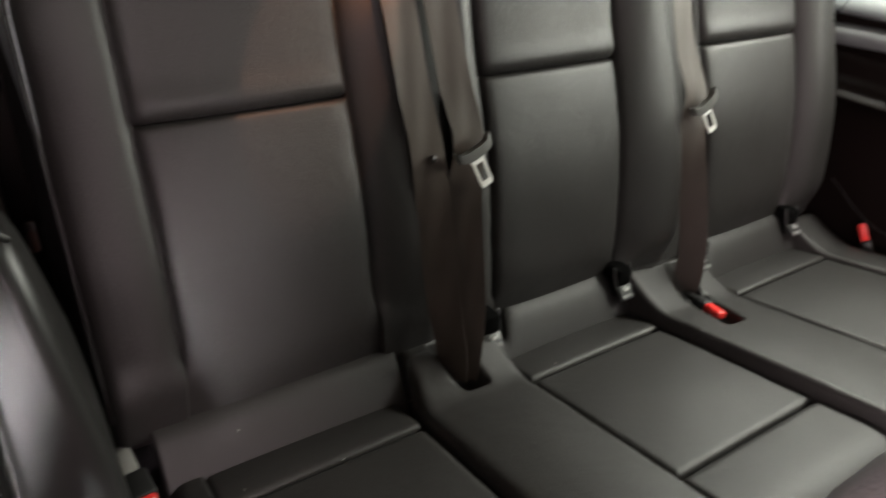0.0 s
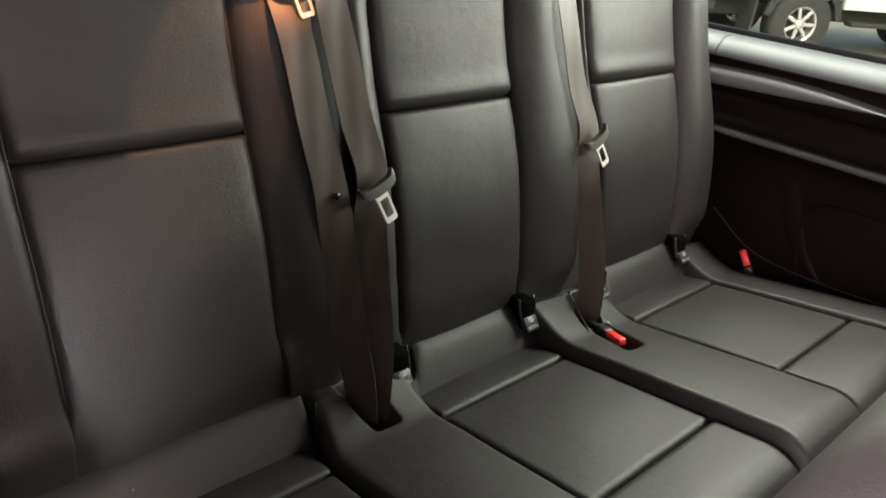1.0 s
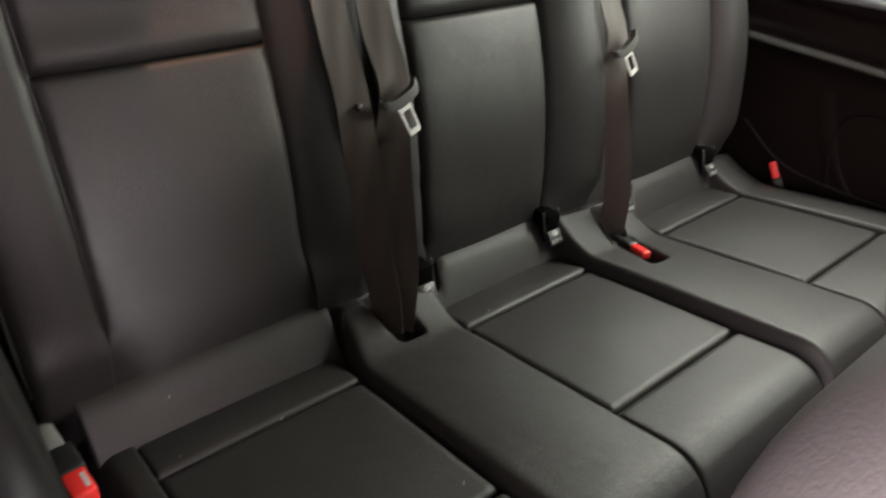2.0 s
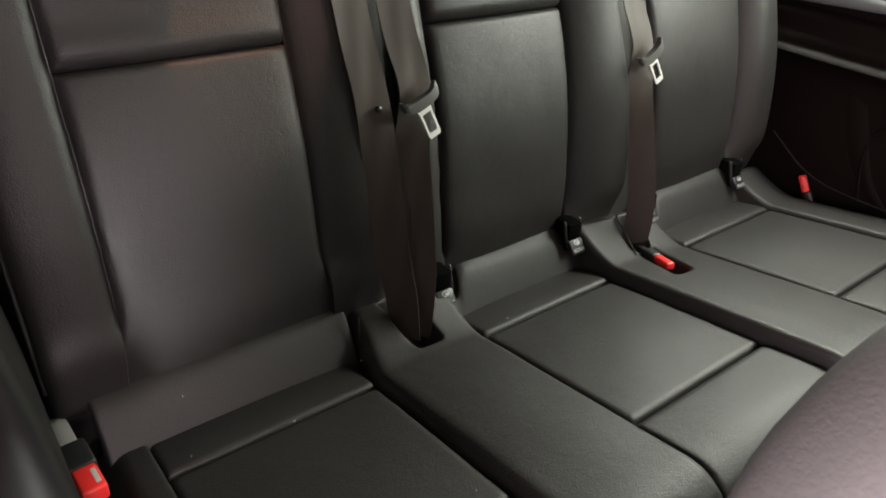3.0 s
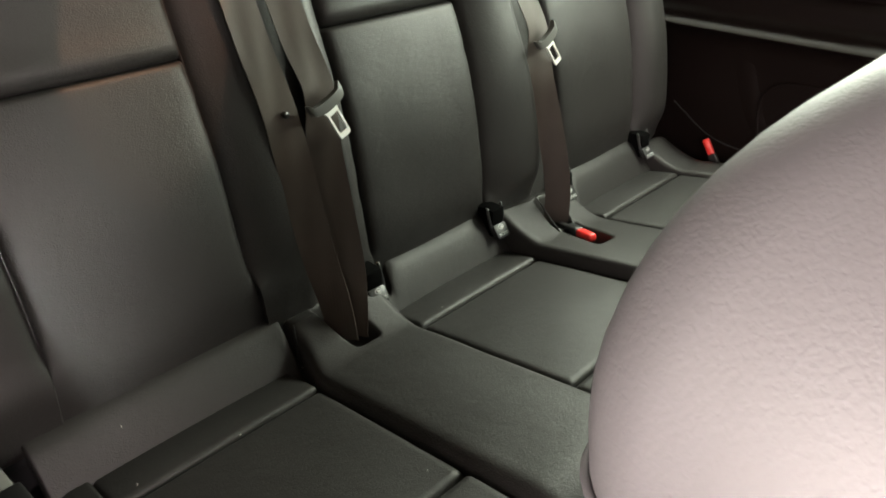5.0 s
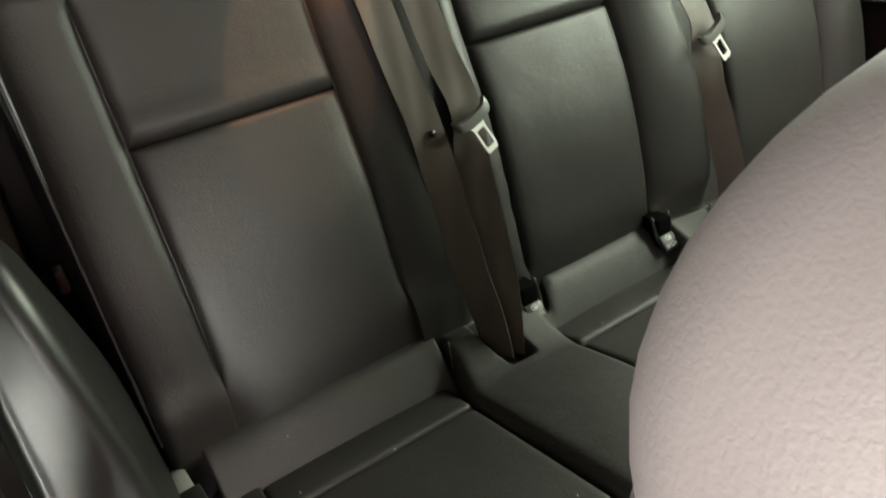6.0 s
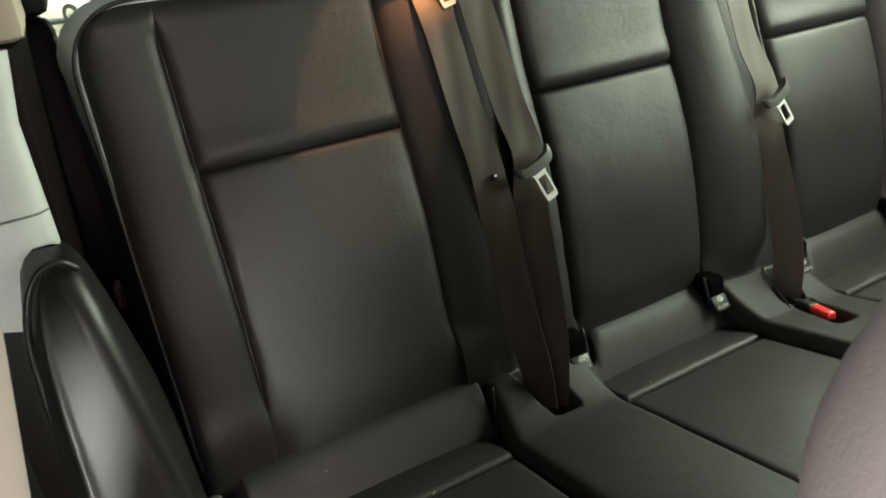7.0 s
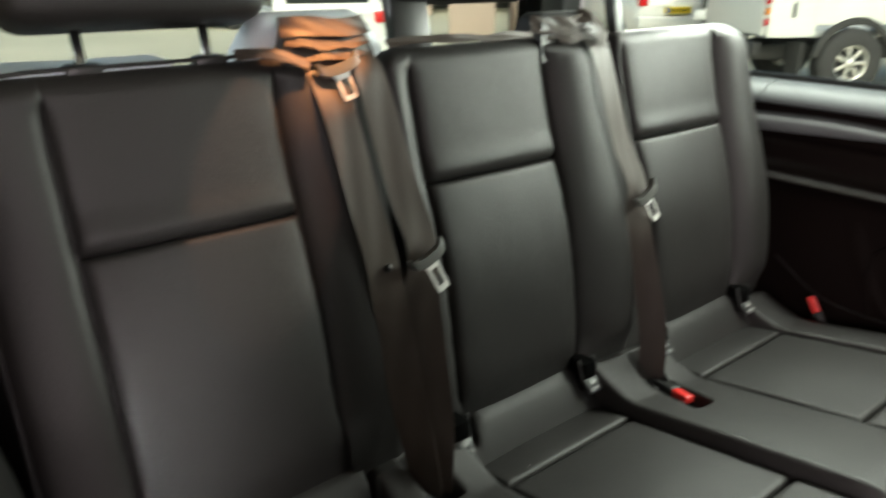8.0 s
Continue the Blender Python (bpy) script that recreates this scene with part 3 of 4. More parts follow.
# plastic shield on the outer side, from the piping to the back
rows = []
outline = [(-0.5455, z, -1.0, 0.0) for z in np.linspace(0.68, 0.955, 10)]
outline += [(-0.5455 + 0.075 * (1 - math.cos(a)), 0.957 + 0.075 * math.sin(a), -math.cos(a), math.sin(a)) for a in np.linspace(0.1, math.pi / 2, 10)]
outline += [(x, 1.0325, 0.0, 1.0) for x in np.linspace(-0.44, -0.30, 5)]
for k, (x, z, ox, oz) in enumerate(outline):
    w = 0.002 + 0.011 * min(1.0, max(0, k - 5) / 6) if k < 14 else 0.013 - 0.011 * min(1.0, (k - 13) / 8)
    y = back_y(z)
    rows.append([(x + ox * q, y + dy, z + oz * q) for q, dy in ((0.001, 0.018), (w * 0.35, 0.035), (w, 0.085), (w, 0.100), (w - 0.006, 0.100), (-0.020, 0.060), (-0.018, 0.030))])
part("side_shield", loft_mesh("side_shield", rows, SHIELD), backs[0], "blue-grey plastic side shield")

# quilted strip that closes the gap between two backrests
for x0, x1 in ((-0.082, -0.012), (0.400, 0.512)):
    rows = []
    for z in np.linspace(0.46, 1.01, 12):
        rows.append([(x0 + (x1 - x0) * u, back_y(z) + 0.016 + 0.010 * (2 * u - 1) ** 2, z) for u in np.linspace(0, 1, 7)] + [(x1, back_y(z) + 0.050, z), (x0, back_y(z) + 0.050, z)])
    part("gap_strip", loft_mesh("gap_strip", rows, SEAT), bench, "recessed leatherette strip between two backrests")

# one bearer behind and below that carries everything
rings = []
for x in (-0.535, 0.885):
    rings.append([(x, 0.10, 0.40), (x, 0.235, 0.98), (x, 0.265, 0.98), (x, 0.215, 0.30), (x, 0.10, 0.30)])
part("back_frame", loft_mesh("back_frame", rings, SHELL, smooth=False), bench, "black painted backrest frame")
part("seat_base", box_mesh("seat_base", (-0.53, -0.40, 0.0), (0.89, 0.12, 0.30), SHELL, 0.02), bench, "black plastic seat plinth")
part("cushion_pan", box_mesh("cushion_pan", (-0.515, -0.44, 0.29), (0.895, 0.10, 0.366), SHELL, 0.012), bench, "black lower cushion shell")


def pad(name, x0, x1, y0, y1, top, mat, radii, thick, parent, label="", dense_x=(), dense_y=(), crown=0.0, carve=None, seed=0.0, step=0.014, turn_x=None):
    """A padded piece of cushion over a plan rectangle; top(X, Y) gives its height, radii the rounding of its left, right, front and rear edges."""
    xs, ys = lines(x0, x1, step, dense_x), lines(y0, y1, step, dense_y)
    X, Y = np.meshgrid(xs, ys)
    rl, rr, rf, rb = radii
    h = roll(X - x0, rl) + roll(x1 - X, rr) + roll(Y - y0, rf) + roll(y1 - Y, rb)
    u, v = (X - x0) / (x1 - x0) - 0.5, (Y - y0) / (y1 - y0) - 0.5
    h += crown * np.cos(u * math.pi) * np.cos(v * math.pi)
    wob = np.array([[noise.noise(Vector((x * 11, y * 11, seed))) for x in xs] for y in ys])
    Z = top(X, Y) + np.maximum(h, -thick * 0.8) + 0.0012 * wob
    if carve is not None:
        Z = Z - carve(X, Y)
    Xo = X if turn_x is None else turn_x(X, Y)
    me = closed_grid(name, np.stack([Xo, Y, Z], -1), mat, (0, 0, -thick))
    return part(name, me, parent, label)


def pan_top(X, Y):
    nose = np.clip((-0.425 - Y) / 0.075, 0, 1)
    return 0.423 - 0.191 * (Y + 0.073) - 0.052 * nose ** 2.2


def flap(name, x0, x1, notch_l, notch_r, parent):
    """The upright rear edge of a cushion, cut out at its upper corners for the child-seat anchors."""
    xs = lines(x0, x1, 0.012)
    vs = np.array([0, 0.05, 0.15, 0.3, 0.45, 0.6, 0.72, 0.82, 0.9, 0.95, 0.98, 1.0])
    X, V = np.meshgrid(xs, vs)

    def cut(d, n):
        return np.where(n > 0, np.clip(1 - d / max(n, 1e-6), 0, 1), 0)

    drop = 0.058 * (1 - np.exp(-14 * np.clip(cut(X - x0, notch_l) + cut(x1 - X, notch_r), 0, 1))) if notch_l or notch_r else 0 * X
    S = V * (0.105 - drop)
    Y = -0.012 + 0.60 * S + 0.35 * np.clip(S - 0.080, 0, 1) - 0.004 * np.sin(V * math.pi)
    Z = 0.386 + 0.94 * S - 0.6 * np.clip(S - 0.088, 0, 1)
    edge = roll(X - x0, 0.006) + roll(x1 - X, 0.006)
    Y = Y - edge
    P = np.stack([X, Y, Z], -1)
    return part(name, closed_grid(name, P, SEAT, (0, 0.016, -0.002)), parent)


cushion_block = []
for cx, lab, nl, nr in ((-0.318, "outer seat cushion with lint specks", 0.0, 0.0), (0.160, "middle seat cushion with child-seat anchors", 0.040, 0.036), (0.655, "outer seat cushion beside the window", 0.040, 0.036)):
    x0, x1 = cx - 0.142, cx + 0.142
    body = part("cushion", box_mesh("cushion", (x0 - 0.012, -0.435, 0.35), (x1 + 0.012, 0.03, 0.382), SEAT, 0.012), bench, lab)
    pad("seat_panel", x0, x1, -0.345, -0.073, pan_top, SEAT, (0.010, 0.010, 0.011, 0.008), 0.028, body, crown=0.006, seed=cx + 3)
    pad("front_panel", x0, x1, -0.498, -0.3465, pan_top, SEAT, (0.007, 0.007, 0.03, 0.011), 0.05, body, crown=0.004, seed=cx + 7)
    pad("rear_strip", x0, x1, -0.0715, 0.022, lambda X, Y: pan_top(X, Y) - 0.05 * np.clip(Y + 0.05, 0, 1) + 0.003, SEAT, (0.008, 0.008, 0.010, 0.004), 0.028, body, crown=0.003, seed=cx + 11)
    flap("rear_flap", x0 - (0.046 if nl == 0 else 0.012), x1 + (0.018 if nl == 0 else 0.016), nl, nr, body)
    cushion_block.append(body)


# bolsters between the seats
def raised(X, Y):
    nose = np.clip((-0.425 - Y) / 0.075, 0, 1)
    rear = np.clip((Y + 0.075) / 0.10, 0, 1)
    return 0.423 - 0.191 * (Y + 0.073) + 0.012 - 0.056 * nose ** 2.2 + 0.050 * rear ** 1.5


def tilted(X, Y):
    """The bolster between the far seats: proud on one side, flush on the other."""
    return raised(X, Y) + 0.012 - 0.022 * np.clip((X - 0.306) / 0.2, 0, 1)


def hole(X, Y, x0, x1, y0, y1, depth, soft=0.0016):
    sx = 1 / (1 + np.exp(-(X - x0) / soft)) / (1 + np.exp((X - x1) / soft))
    sy = 1 / (1 + np.exp(-(Y - y0) / soft)) / (1 + np.exp((Y - y1) / soft))
    return depth * sx * sy


pad("bolster", -0.174, 0.012, -0.502, 0.050, raised, SEAT, (0.022, 0.016, 0.03, 0.004), 0.085, bench, "broad cushion bolster with a belt slot", crown=0.006, seed=21, turn_x=lambda X, Y: X + 0.020 * np.clip((Y + 0.06) / 0.06, 0, 1) * np.clip(1 - (X + 0.174) / 0.08, 0, 1),
    dense_x=(-0.106, -0.052), dense_y=(-0.052, 0.040), carve=lambda X, Y: hole(X, Y, -0.106 + 0.20 * np.clip(0.03 - Y, 0, 0.2), -0.052, -0.052, 0.040, 0.05))
pad("bolster", 0.306, 0.508, -0.502, 0.050, tilted, SEAT, (0.012, 0.008, 0.03, 0.004), 0.085, bench, "broad cushion bolster with a buckle recess", crown=0.003, seed=22,
    dense_x=(0.376, 0.388, 0.426, 0.444), dense_y=(-0.147, -0.052, -0.040, 0.030),
    carve=lambda X, Y: hole(X - 0.25 * (Y + 0.10), Y, 0.384, 0.424, -0.147, -0.052, 0.045, 0.0022) + hole(X - 0.35 * (Y + 0.01), Y, 0.398, 0.444, -0.044, 0.026, 0.040))
pad("bolster", -0.512, -0.4606, -0.490, 0.045, lambda X, Y: pan_top(X, Y) + 0.006 - 0.03 * np.clip(Y + 0.03, 0, 1), SEAT, (0.030, 0.004, 0.02, 0.012), 0.075, bench, "narrow end bolster of the cushion", crown=0.002, seed=23)
pad("bolster", 0.800, 0.915, -0.490, 0.050, lambda X, Y: raised(X, Y) - 0.006, SEAT, (0.010, 0.045, 0.02, 0.02), 0.08, bench, "end bolster of the cushion", crown=0.002, seed=24)

part("seam", tube_mesh("seam", smooth_path([(-0.160, -0.001, 0.404), (-0.156, 0.006, 0.437), (-0.152, 0.014, 0.472)], 6), 0.0016, BLACK, 6), bench, "dark stitched seam")
# seams of the cover plate round the belt slot
for pl in (((0.378, -0.060), (0.398, -0.020), (0.424, 0.034)), ((0.426, -0.058), (0.450, -0.024), (0.462, 0.006))):
    part("seam", tube_mesh("seam", smooth_path([(x, y, float(tilted(np.array(x), np.array(y))) + 0.0022) for x, y in pl], 6), 0.0015, BLACK, 6), bench, "dark stitched seam")


# child-seat anchor pockets
def anchor_pocket(x, parent):
    """A black U-shaped plastic cup with a lip that bears a symbol and lettering."""
    cup = part("anchor_pocket", box_mesh("anchor_pocket", (x - 0.0165, 0.014, 0.440), (x + 0.0165, 0.056, 0.494), DARK, 0.006, 2), parent, "black plastic child-seat anchor pocket")
    rim = [(x + sx, 0.011 + 0.32 * (z - 0.445), z) for sx, z in ((-0.0180, 0.496), (-0.0184, 0.474), (-0.0165, 0.454), (-0.009, 0.444), (0.0, 0.442), (0.009, 0.444), (0.0165, 0.454), (0.0184, 0.474), (0.0180, 0.496))]
    part("pocket_rim", tube_mesh("pocket_rim", smooth_path(rim, 4), 0.0028, BLACK, 8), cup, "black plastic rim")
    tilt = Matrix.Translation((x - 0.001, 0.0065, 0.452)) @ pose(0, 0, 0, -38)
    part("label_plate", box_mesh("label_plate", (-0.0165, -0.004, -0.013), (0.0165, 0.003, 0.014), BLACK, 0.004, 2, tilt), cup, "black printed label plate")
    ring_pts = [tilt @ Vector((0.0056 * math.cos(a), -0.0044, 0.0072 + 0.0040 * math.sin(a))) for a in np.linspace(0, 2 * math.pi, 18)]
    part("symbol", tube_mesh("symbol", ring_pts, 0.0008, WHITE_INK, 6), cup, "white round child-seat symbol")
    part("symbol", box_mesh("symbol", (-0.0030, -0.0048, 0.0052), (0.0026, -0.0040, 0.0084), WHITE_INK, 0.0003, 1, tilt @ pose(0, 0, 0, 0, 12, 0)), cup, "white symbol print")
    text = bpy.data.curves.new("label_text", "FONT")
    text.body, text.size, text.align_x, text.align_y, text.extrude = "ISOFIX", 0.0088, "CENTER", "CENTER", 0.0002
    tob = new("label_text", text)
    dg = bpy.context.evaluated_depsgraph_get()
    me = bpy.data.meshes.new_from_object(tob.evaluated_get(dg))
    bpy.data.objects.remove(tob)
    me.transform(tilt @ Matrix.Translation((0, -0.0048, -0.0065)) @ pose(0, 0, 0, 90))
    me.materials.clear()
    me.materials.append(WHITE_INK)
    part("label_text", me, cup, "white printed anchor lettering")


for ax, cu in ((0.001, 1), (0.292, 1), (0.500, 2), (0.790, 2)):
    anchor_pocket(ax, cushion_block[cu])

# lint on the outer seat
for x, y, z, a in ((-0.425, -0.055, 0.424, 70), (-0.300, -0.075, 0.428, 20), (-0.405, 0.018, 0.452, 80), (-0.205, -0.315, 0.4745, 60), (0.075, -0.058, 0.425, 40), (-0.160, -0.008, 0.413, 110)):
    m = pose(x, y, z, 0, 0, a)
    tagged(new("lint_speck", box_mesh("lint_speck", (-0.0018, -0.0004, -0.001), (0.0018, 0.0004, 0.0005), SPECK, 0.0002, 1, m)), "tiny pale lint speck on the black seat", "lint", "lint specks")


# head restraints
def head_restraint(cx, zb, half, stems=((-0.072, 0.006), (0.072, 0.006))):
    lean = Matrix.Translation((cx, back_y(zb) + 0.028, zb)) @ pose(0, 0, 0, -13)
    bm = bmesh.new()
    bmesh.ops.create_cube(bm, size=1, matrix=Matrix.Translation((0, 0, 0.105)) @ Matrix.Diagonal((2 * half, 0.095, 0.20, 1)))
    bmesh.ops.bevel(bm, geom=list(bm.edges), offset=0.035, segments=5, profile=0.55, affect="EDGES")
    bm.transform(lean)
    head = part("head_restraint", bm_mesh("head_restraint", bm, SEAT), bench, "black leatherette head restraint")
    for px, wide in stems:
        a, b = lean @ Vector((px, 0, 0.02)), lean @ Vector((px, 0, -0.10))
        if wide < 0.01:
            part("post", tube_mesh("post", [a, b], wide, CHROME, 12), head, "steel head-restraint post")
            c = lean @ Vector((px, 0, -0.040))
            part("post_guide", box_mesh("post_guide", (-0.02, -0.014, -0.006), (0.02, 0.014, 0.010), BLACK, 0.005, 2, Matrix.Translation(c)), head, "black plastic post guide")
        else:
            part("stem", box_mesh("stem", (px - wide, -0.012, -0.10), (px + wide, 0.012, 0.03), BLACK, 0.006, 2, lean), head, "broad black restraint stem")


head_restraint(-0.325, 1.066, 0.150)
head_restraint(0.170, 1.082, 0.150, ((-0.118, 0.034),))
head_restraint(0.650, 1.084, 0.150, ((-0.135, 0.012),))


# ---------------------------------------------------------------- belts and buckles
def tongue_set(root, m, plate_label="bright metal belt tongue", reach=1.0):
    """Plastic holder with upturned ends and a slotted metal tongue, in its own frame: x across, z down the strap."""
    m = m @ Matrix.Scale(0.94, 4)
    prof = []
    for x, zt, zb, t in ((-0.033, 0.011, 0.001, 0.004), (-0.030, 0.010, -0.007, 0.006), (-0.025, 0.003, -0.011, 0.007), (-0.012, 0.001, -0.014, 0.008), (0.012, 0.001, -0.014, 0.008), (0.025, 0.003, -0.011, 0.007), (0.030, 0.010, -0.007, 0.006), (0.033, 0.011, 0.001, 0.004)):
        prof.append([m @ Vector((x, y, z)) for y, z in ((-t, zt), (-t * 1.1, (zt + zb) / 2), (-t, zb), (t * 0.6, zb), (t * 0.6, zt))])
    part("tongue_holder", loft_mesh("tongue_holder", prof, HOLDER), root, "dark grey plastic tongue holder")
    bm = bmesh.new()
    outer = [(-0.0160, -0.010), (0.0160, -0.010), (0.0112, -0.020), (0.0110, -0.056), (0.0090, -0.061), (-0.0090, -0.061), (-0.0110, -0.056), (-0.0112, -0.020)]
    inner = [(-0.0074, -0.0235), (0.0074, -0.0235), (0.0075, -0.027), (0.0073, -0.049), (0.0060, -0.0525), (-0.0060, -0.0525), (-0.0073, -0.049), (-0.0075, -0.027)]
    vo = {}
    for s in (-1, 1):
        for k, (x, z) in enumerate(outer):
            vo[s, 0, k] = bm.verts.new(m @ Vector((x, s * 0.0014, -0.010 + (z + 0.010) * reach)))
        for k, (x, z) in enumerate(inner):
            vo[s, 1, k] = bm.verts.new(m @ Vector((x, s * 0.0014, -0.010 + (z + 0.010) * reach)))
    for k in range(8):
        j = (k + 1) % 8
        for s in (-1, 1):
            bm.faces.new([vo[s, 0, k], vo[s, 0, j], vo[s, 1, j], vo[s, 1, k]])
        for r in (0, 1):
            bm.faces.new([vo[-1, r, k], vo[-1, r, j], vo[1, r, j], vo[1, r, k]])
    part("tongue", bm_mesh("tongue", bm, TONGUE, False), root, plate_label)


def face_frame(origin, across, down):
    """A pose with x along across and -z along down."""
    z = -Vector(down).normalized()
    x = Vector(across)
    x = (x - x.dot(z) * z).normalized()
    y = z.cross(x)
    m = Matrix((x, y, z)).transposed().to_4x4()
    return Matrix.Translation(origin) @ m


# belt of the outer seat: its tongue hangs at the very top
belt_a = thing("seat_belt", (-0.085, -0.04, 0.45), "slack brown-black seat belt hanging from the backrest top", "seat belt", "rear seat belts")
part("webbing", strap_mesh("webbing", [(-0.124, 0.195, 1.037), (-0.120, 0.164, 1.016), (-0.115, 0.127, 0.955), (-0.106, 0.096, 0.85), (-0.098, 0.072, 0.775), (-0.098, 0.050, 0.71), (-0.097, 0.032, 0.63), (-0.094, 0.014, 0.55), (-0.088, 0.000, 0.49), (-0.082, -0.006, 0.42)], 0.048, BELT,
                           [(1, 0, 0), (1, -0.03, 0), (1, -0.03, 0), (1, -0.05, 0), (1, -0.12, 0), (0.93, -0.36, 0), (0.86, -0.50, 0), (0.78, -0.62, 0), (0.62, -0.78, 0), (0.5, -0.86, 0)], ruffle=0.001), belt_a)
tongue_set(belt_a, face_frame((-0.104, 0.147, 1.019), (0.98, -0.04, 0.06), (0.22, -0.30, -0.92)), reach=0.80)
m = face_frame((-0.0915, 0.0660, 0.7560), (1, 0, 0), (0, -0.2, -1))
part("stop_button", tube_mesh("stop_button", [m @ Vector((0, -0.001, 0)), m @ Vector((0, -0.006, 0))], 0.0048, BLACK, 12), belt_a, "small black stop button")
# belt of the middle seat
belt_b = thing("seat_belt", (-0.060, -0.04, 0.45), "brown-black seat belt with a bright metal tongue", "seat belt", "rear seat belts")
part("webbing", strap_mesh("webbing", [(-0.064, 0.185, 1.037), (-0.061, 0.144, 1.012), (-0.056, 0.122, 0.955), (-0.0435, 0.092, 0.85), (-0.032, 0.067, 0.775), (-0.044, 0.050, 0.70), (-0.045, 0.034, 0.62), (-0.047, 0.016, 0.54), (-0.058, -0.002, 0.48), (-0.066, -0.008, 0.42)], 0.048, BELT,
                           [(1, 0, 0), (0.97, 0.10, 0), (1, -0.05, 0), (1, -0.12, 0.06), (0.96, 0.0, 0.2), (0.90, -0.42, 0), (0.84, -0.54, 0), (0.76, -0.65, 0), (0.6, -0.8, 0), (0.5, -0.86, 0)], ruffle=0.001), belt_b)
tongue_set(belt_b, face_frame((-0.0385, 0.046, 0.768), (0.97, 0.04, 0.17), (0.36, -0.24, -0.92)))
# belt of the far seat
belt_c = thing("seat_belt", (0.413, -0.027, 0.45), "dark seat belt with a bright metal tongue", "seat belt", "rear seat belts")
part("webbing", strap_mesh("webbing", [(0.404, 0.190, 1.037), (0.407, 0.148, 1.010), (0.415, 0.124, 0.943), (0.430, 0.100, 0.85), (0.448, 0.072, 0.775), (0.428, 0.044, 0.70), (0.432, 0.022, 0.62), (0.436, 0.002, 0.54), (0.434, -0.010, 0.48), (0.428, -0.014, 0.42)], 0.048, BELT,
                           [(1, 0, 0), (1, 0.05, 0), (1, 0.08, 0), (1, 0.05, 0.1), (1, 0.0, 0.2), (0.84, -0.54, 0), (0.66, -0.75, 0), (0.52, -0.85, 0), (0.45, -0.9, 0), (0.4, -0.92, 0)], ruffle=0.001), belt_c)
tongue_set(belt_c, face_frame((0.440, 0.047, 0.766), (0.97, 0.04, 0.17), (0.46, -0.22, -0.88)))


# belt outlets on the backrest top
def belt_outlet(x0, x1, label, cover=False):
    root = thing("belt_outlet", ((x0 + x1) / 2, 0.19, 1.02), label, "belt guide", "belt guides")
    rings = []
    for s, (z, y0, y1) in ((0.0, (0.99, 0.165, 0.235)), (0.0, (1.03, 0.170, 0.235)), (0.010, (1.058, 0.180, 0.232)), (0.018, (1.066, 0.188, 0.226))):
        rings.append([(x0 + s, y0, z), (x1 - s, y0, z), (x1 - s, y1, z), (x0 + s, y1, z)])
    part("housing", loft_mesh("housing", rings, BLACK, smooth=False), root, "black plastic housing")
    part("slot_lip", box_mesh("slot_lip", (x0 + 0.016, 0.178, 1.046), (x1 - 0.016, 0.186, 1.054), BLACK, 0.003, 2), root)
    if cover:
        rings = []
        for s, z, y0, y1 in ((0.0, 1.018, 0.196, 0.256), (0.004, 1.034, 0.196, 0.256), (0.020, 1.060, 0.200, 0.252), (0.032, 1.076, 0.208, 0.246), (0.044, 1.082, 0.216, 0.240)):
            rings.append(rounded_ring(x0 - 0.046 + s, x1 + 0.040 - s, y0, y1, z, 0.016, 5))
        part("cover", loft_mesh("cover", rings, SHIELD), root, "pale blue-grey plastic cover")
    return root


belt_outlet(-0.170, -0.034, "belt outlet with a pale cover on the backrest top", True)
belt_outlet(0.290, 0.430, "black belt outlet on the backrest top under crumpled webbing")


def crumple(parent, x0, x1, y, z, width, waves, sag, seed, tilt=0.5, ruffle=0.002):
    """A length of webbing bunched across the outlet: it sags and weaves in and out."""
    pts, ways = [], []
    for k in range(9):
        u = k / 8
        wob = noise.noise(Vector((seed, u * waves, 0.3)))
        dip = noise.noise(Vector((u * waves, seed, 4.1)))
        pts.append((x0 + (x1 - x0) * u, y + 0.014 * (2 * u - 1) ** 2 + 0.006 * wob, z - sag * (1 - (2 * u - 1) ** 2) + 0.006 * dip))
        ways.append((0.12 * dip, tilt + 0.35 * wob, 1.0))
    part("webbing", strap_mesh("webbing", pts, width, BELT, ways, n=6, ruffle=ruffle), parent)


fold2 = thing("belt_loop", (0.36, 0.17, 1.04), "crumpled brown belt webbing over the outlet", "seat belt")
crumple(fold2, 0.278, 0.420, 0.170, 1.050, 0.030, 3.0, 0.004, 2.7, 0.5, 0.005)
crumple(fold2, 0.300, 0.432, 0.160, 1.034, 0.022, 4.0, 0.006, 5.1, 0.7, 0.004)
part("webbing", strap_mesh("webbing", [(0.385, 0.180, 1.060), (0.404, 0.164, 1.056), (0.416, 0.152, 1.036), (0.414, 0.146, 1.012)], 0.030, BELT,
                           [(0, 0.8, 0.6), (0.3, 0.6, 0.6), (0.8, 0.3, 0.2), (1, 0, 0)], ruffle=0.004), fold2)
edge = thing("belt_loop", (0.13, 0.165, 1.035), "loose brown belt webbing along the backrest top edge", "seat belt")
crumple(edge, -0.012, 0.276, 0.158, 1.036, 0.014, 7.0, -0.004, 8.3, 0.9, 0.002)
fold = thing("belt_loop", (-0.10, 0.17, 1.04), "crumpled belt webbing loops over the outlet, lit orange", "seat belt")
crumple(fold, -0.168, -0.038, 0.168, 1.066, 0.026, 2.0, 0.002, 1.3, 0.6)
crumple(fold, -0.164, -0.042, 0.159, 1.049, 0.015, 3.0, 0.007, 3.9, 0.9)
crumple(fold, -0.167, -0.044, 0.157, 1.035, 0.020, 3.0, 0.003, 6.4, 0.7)
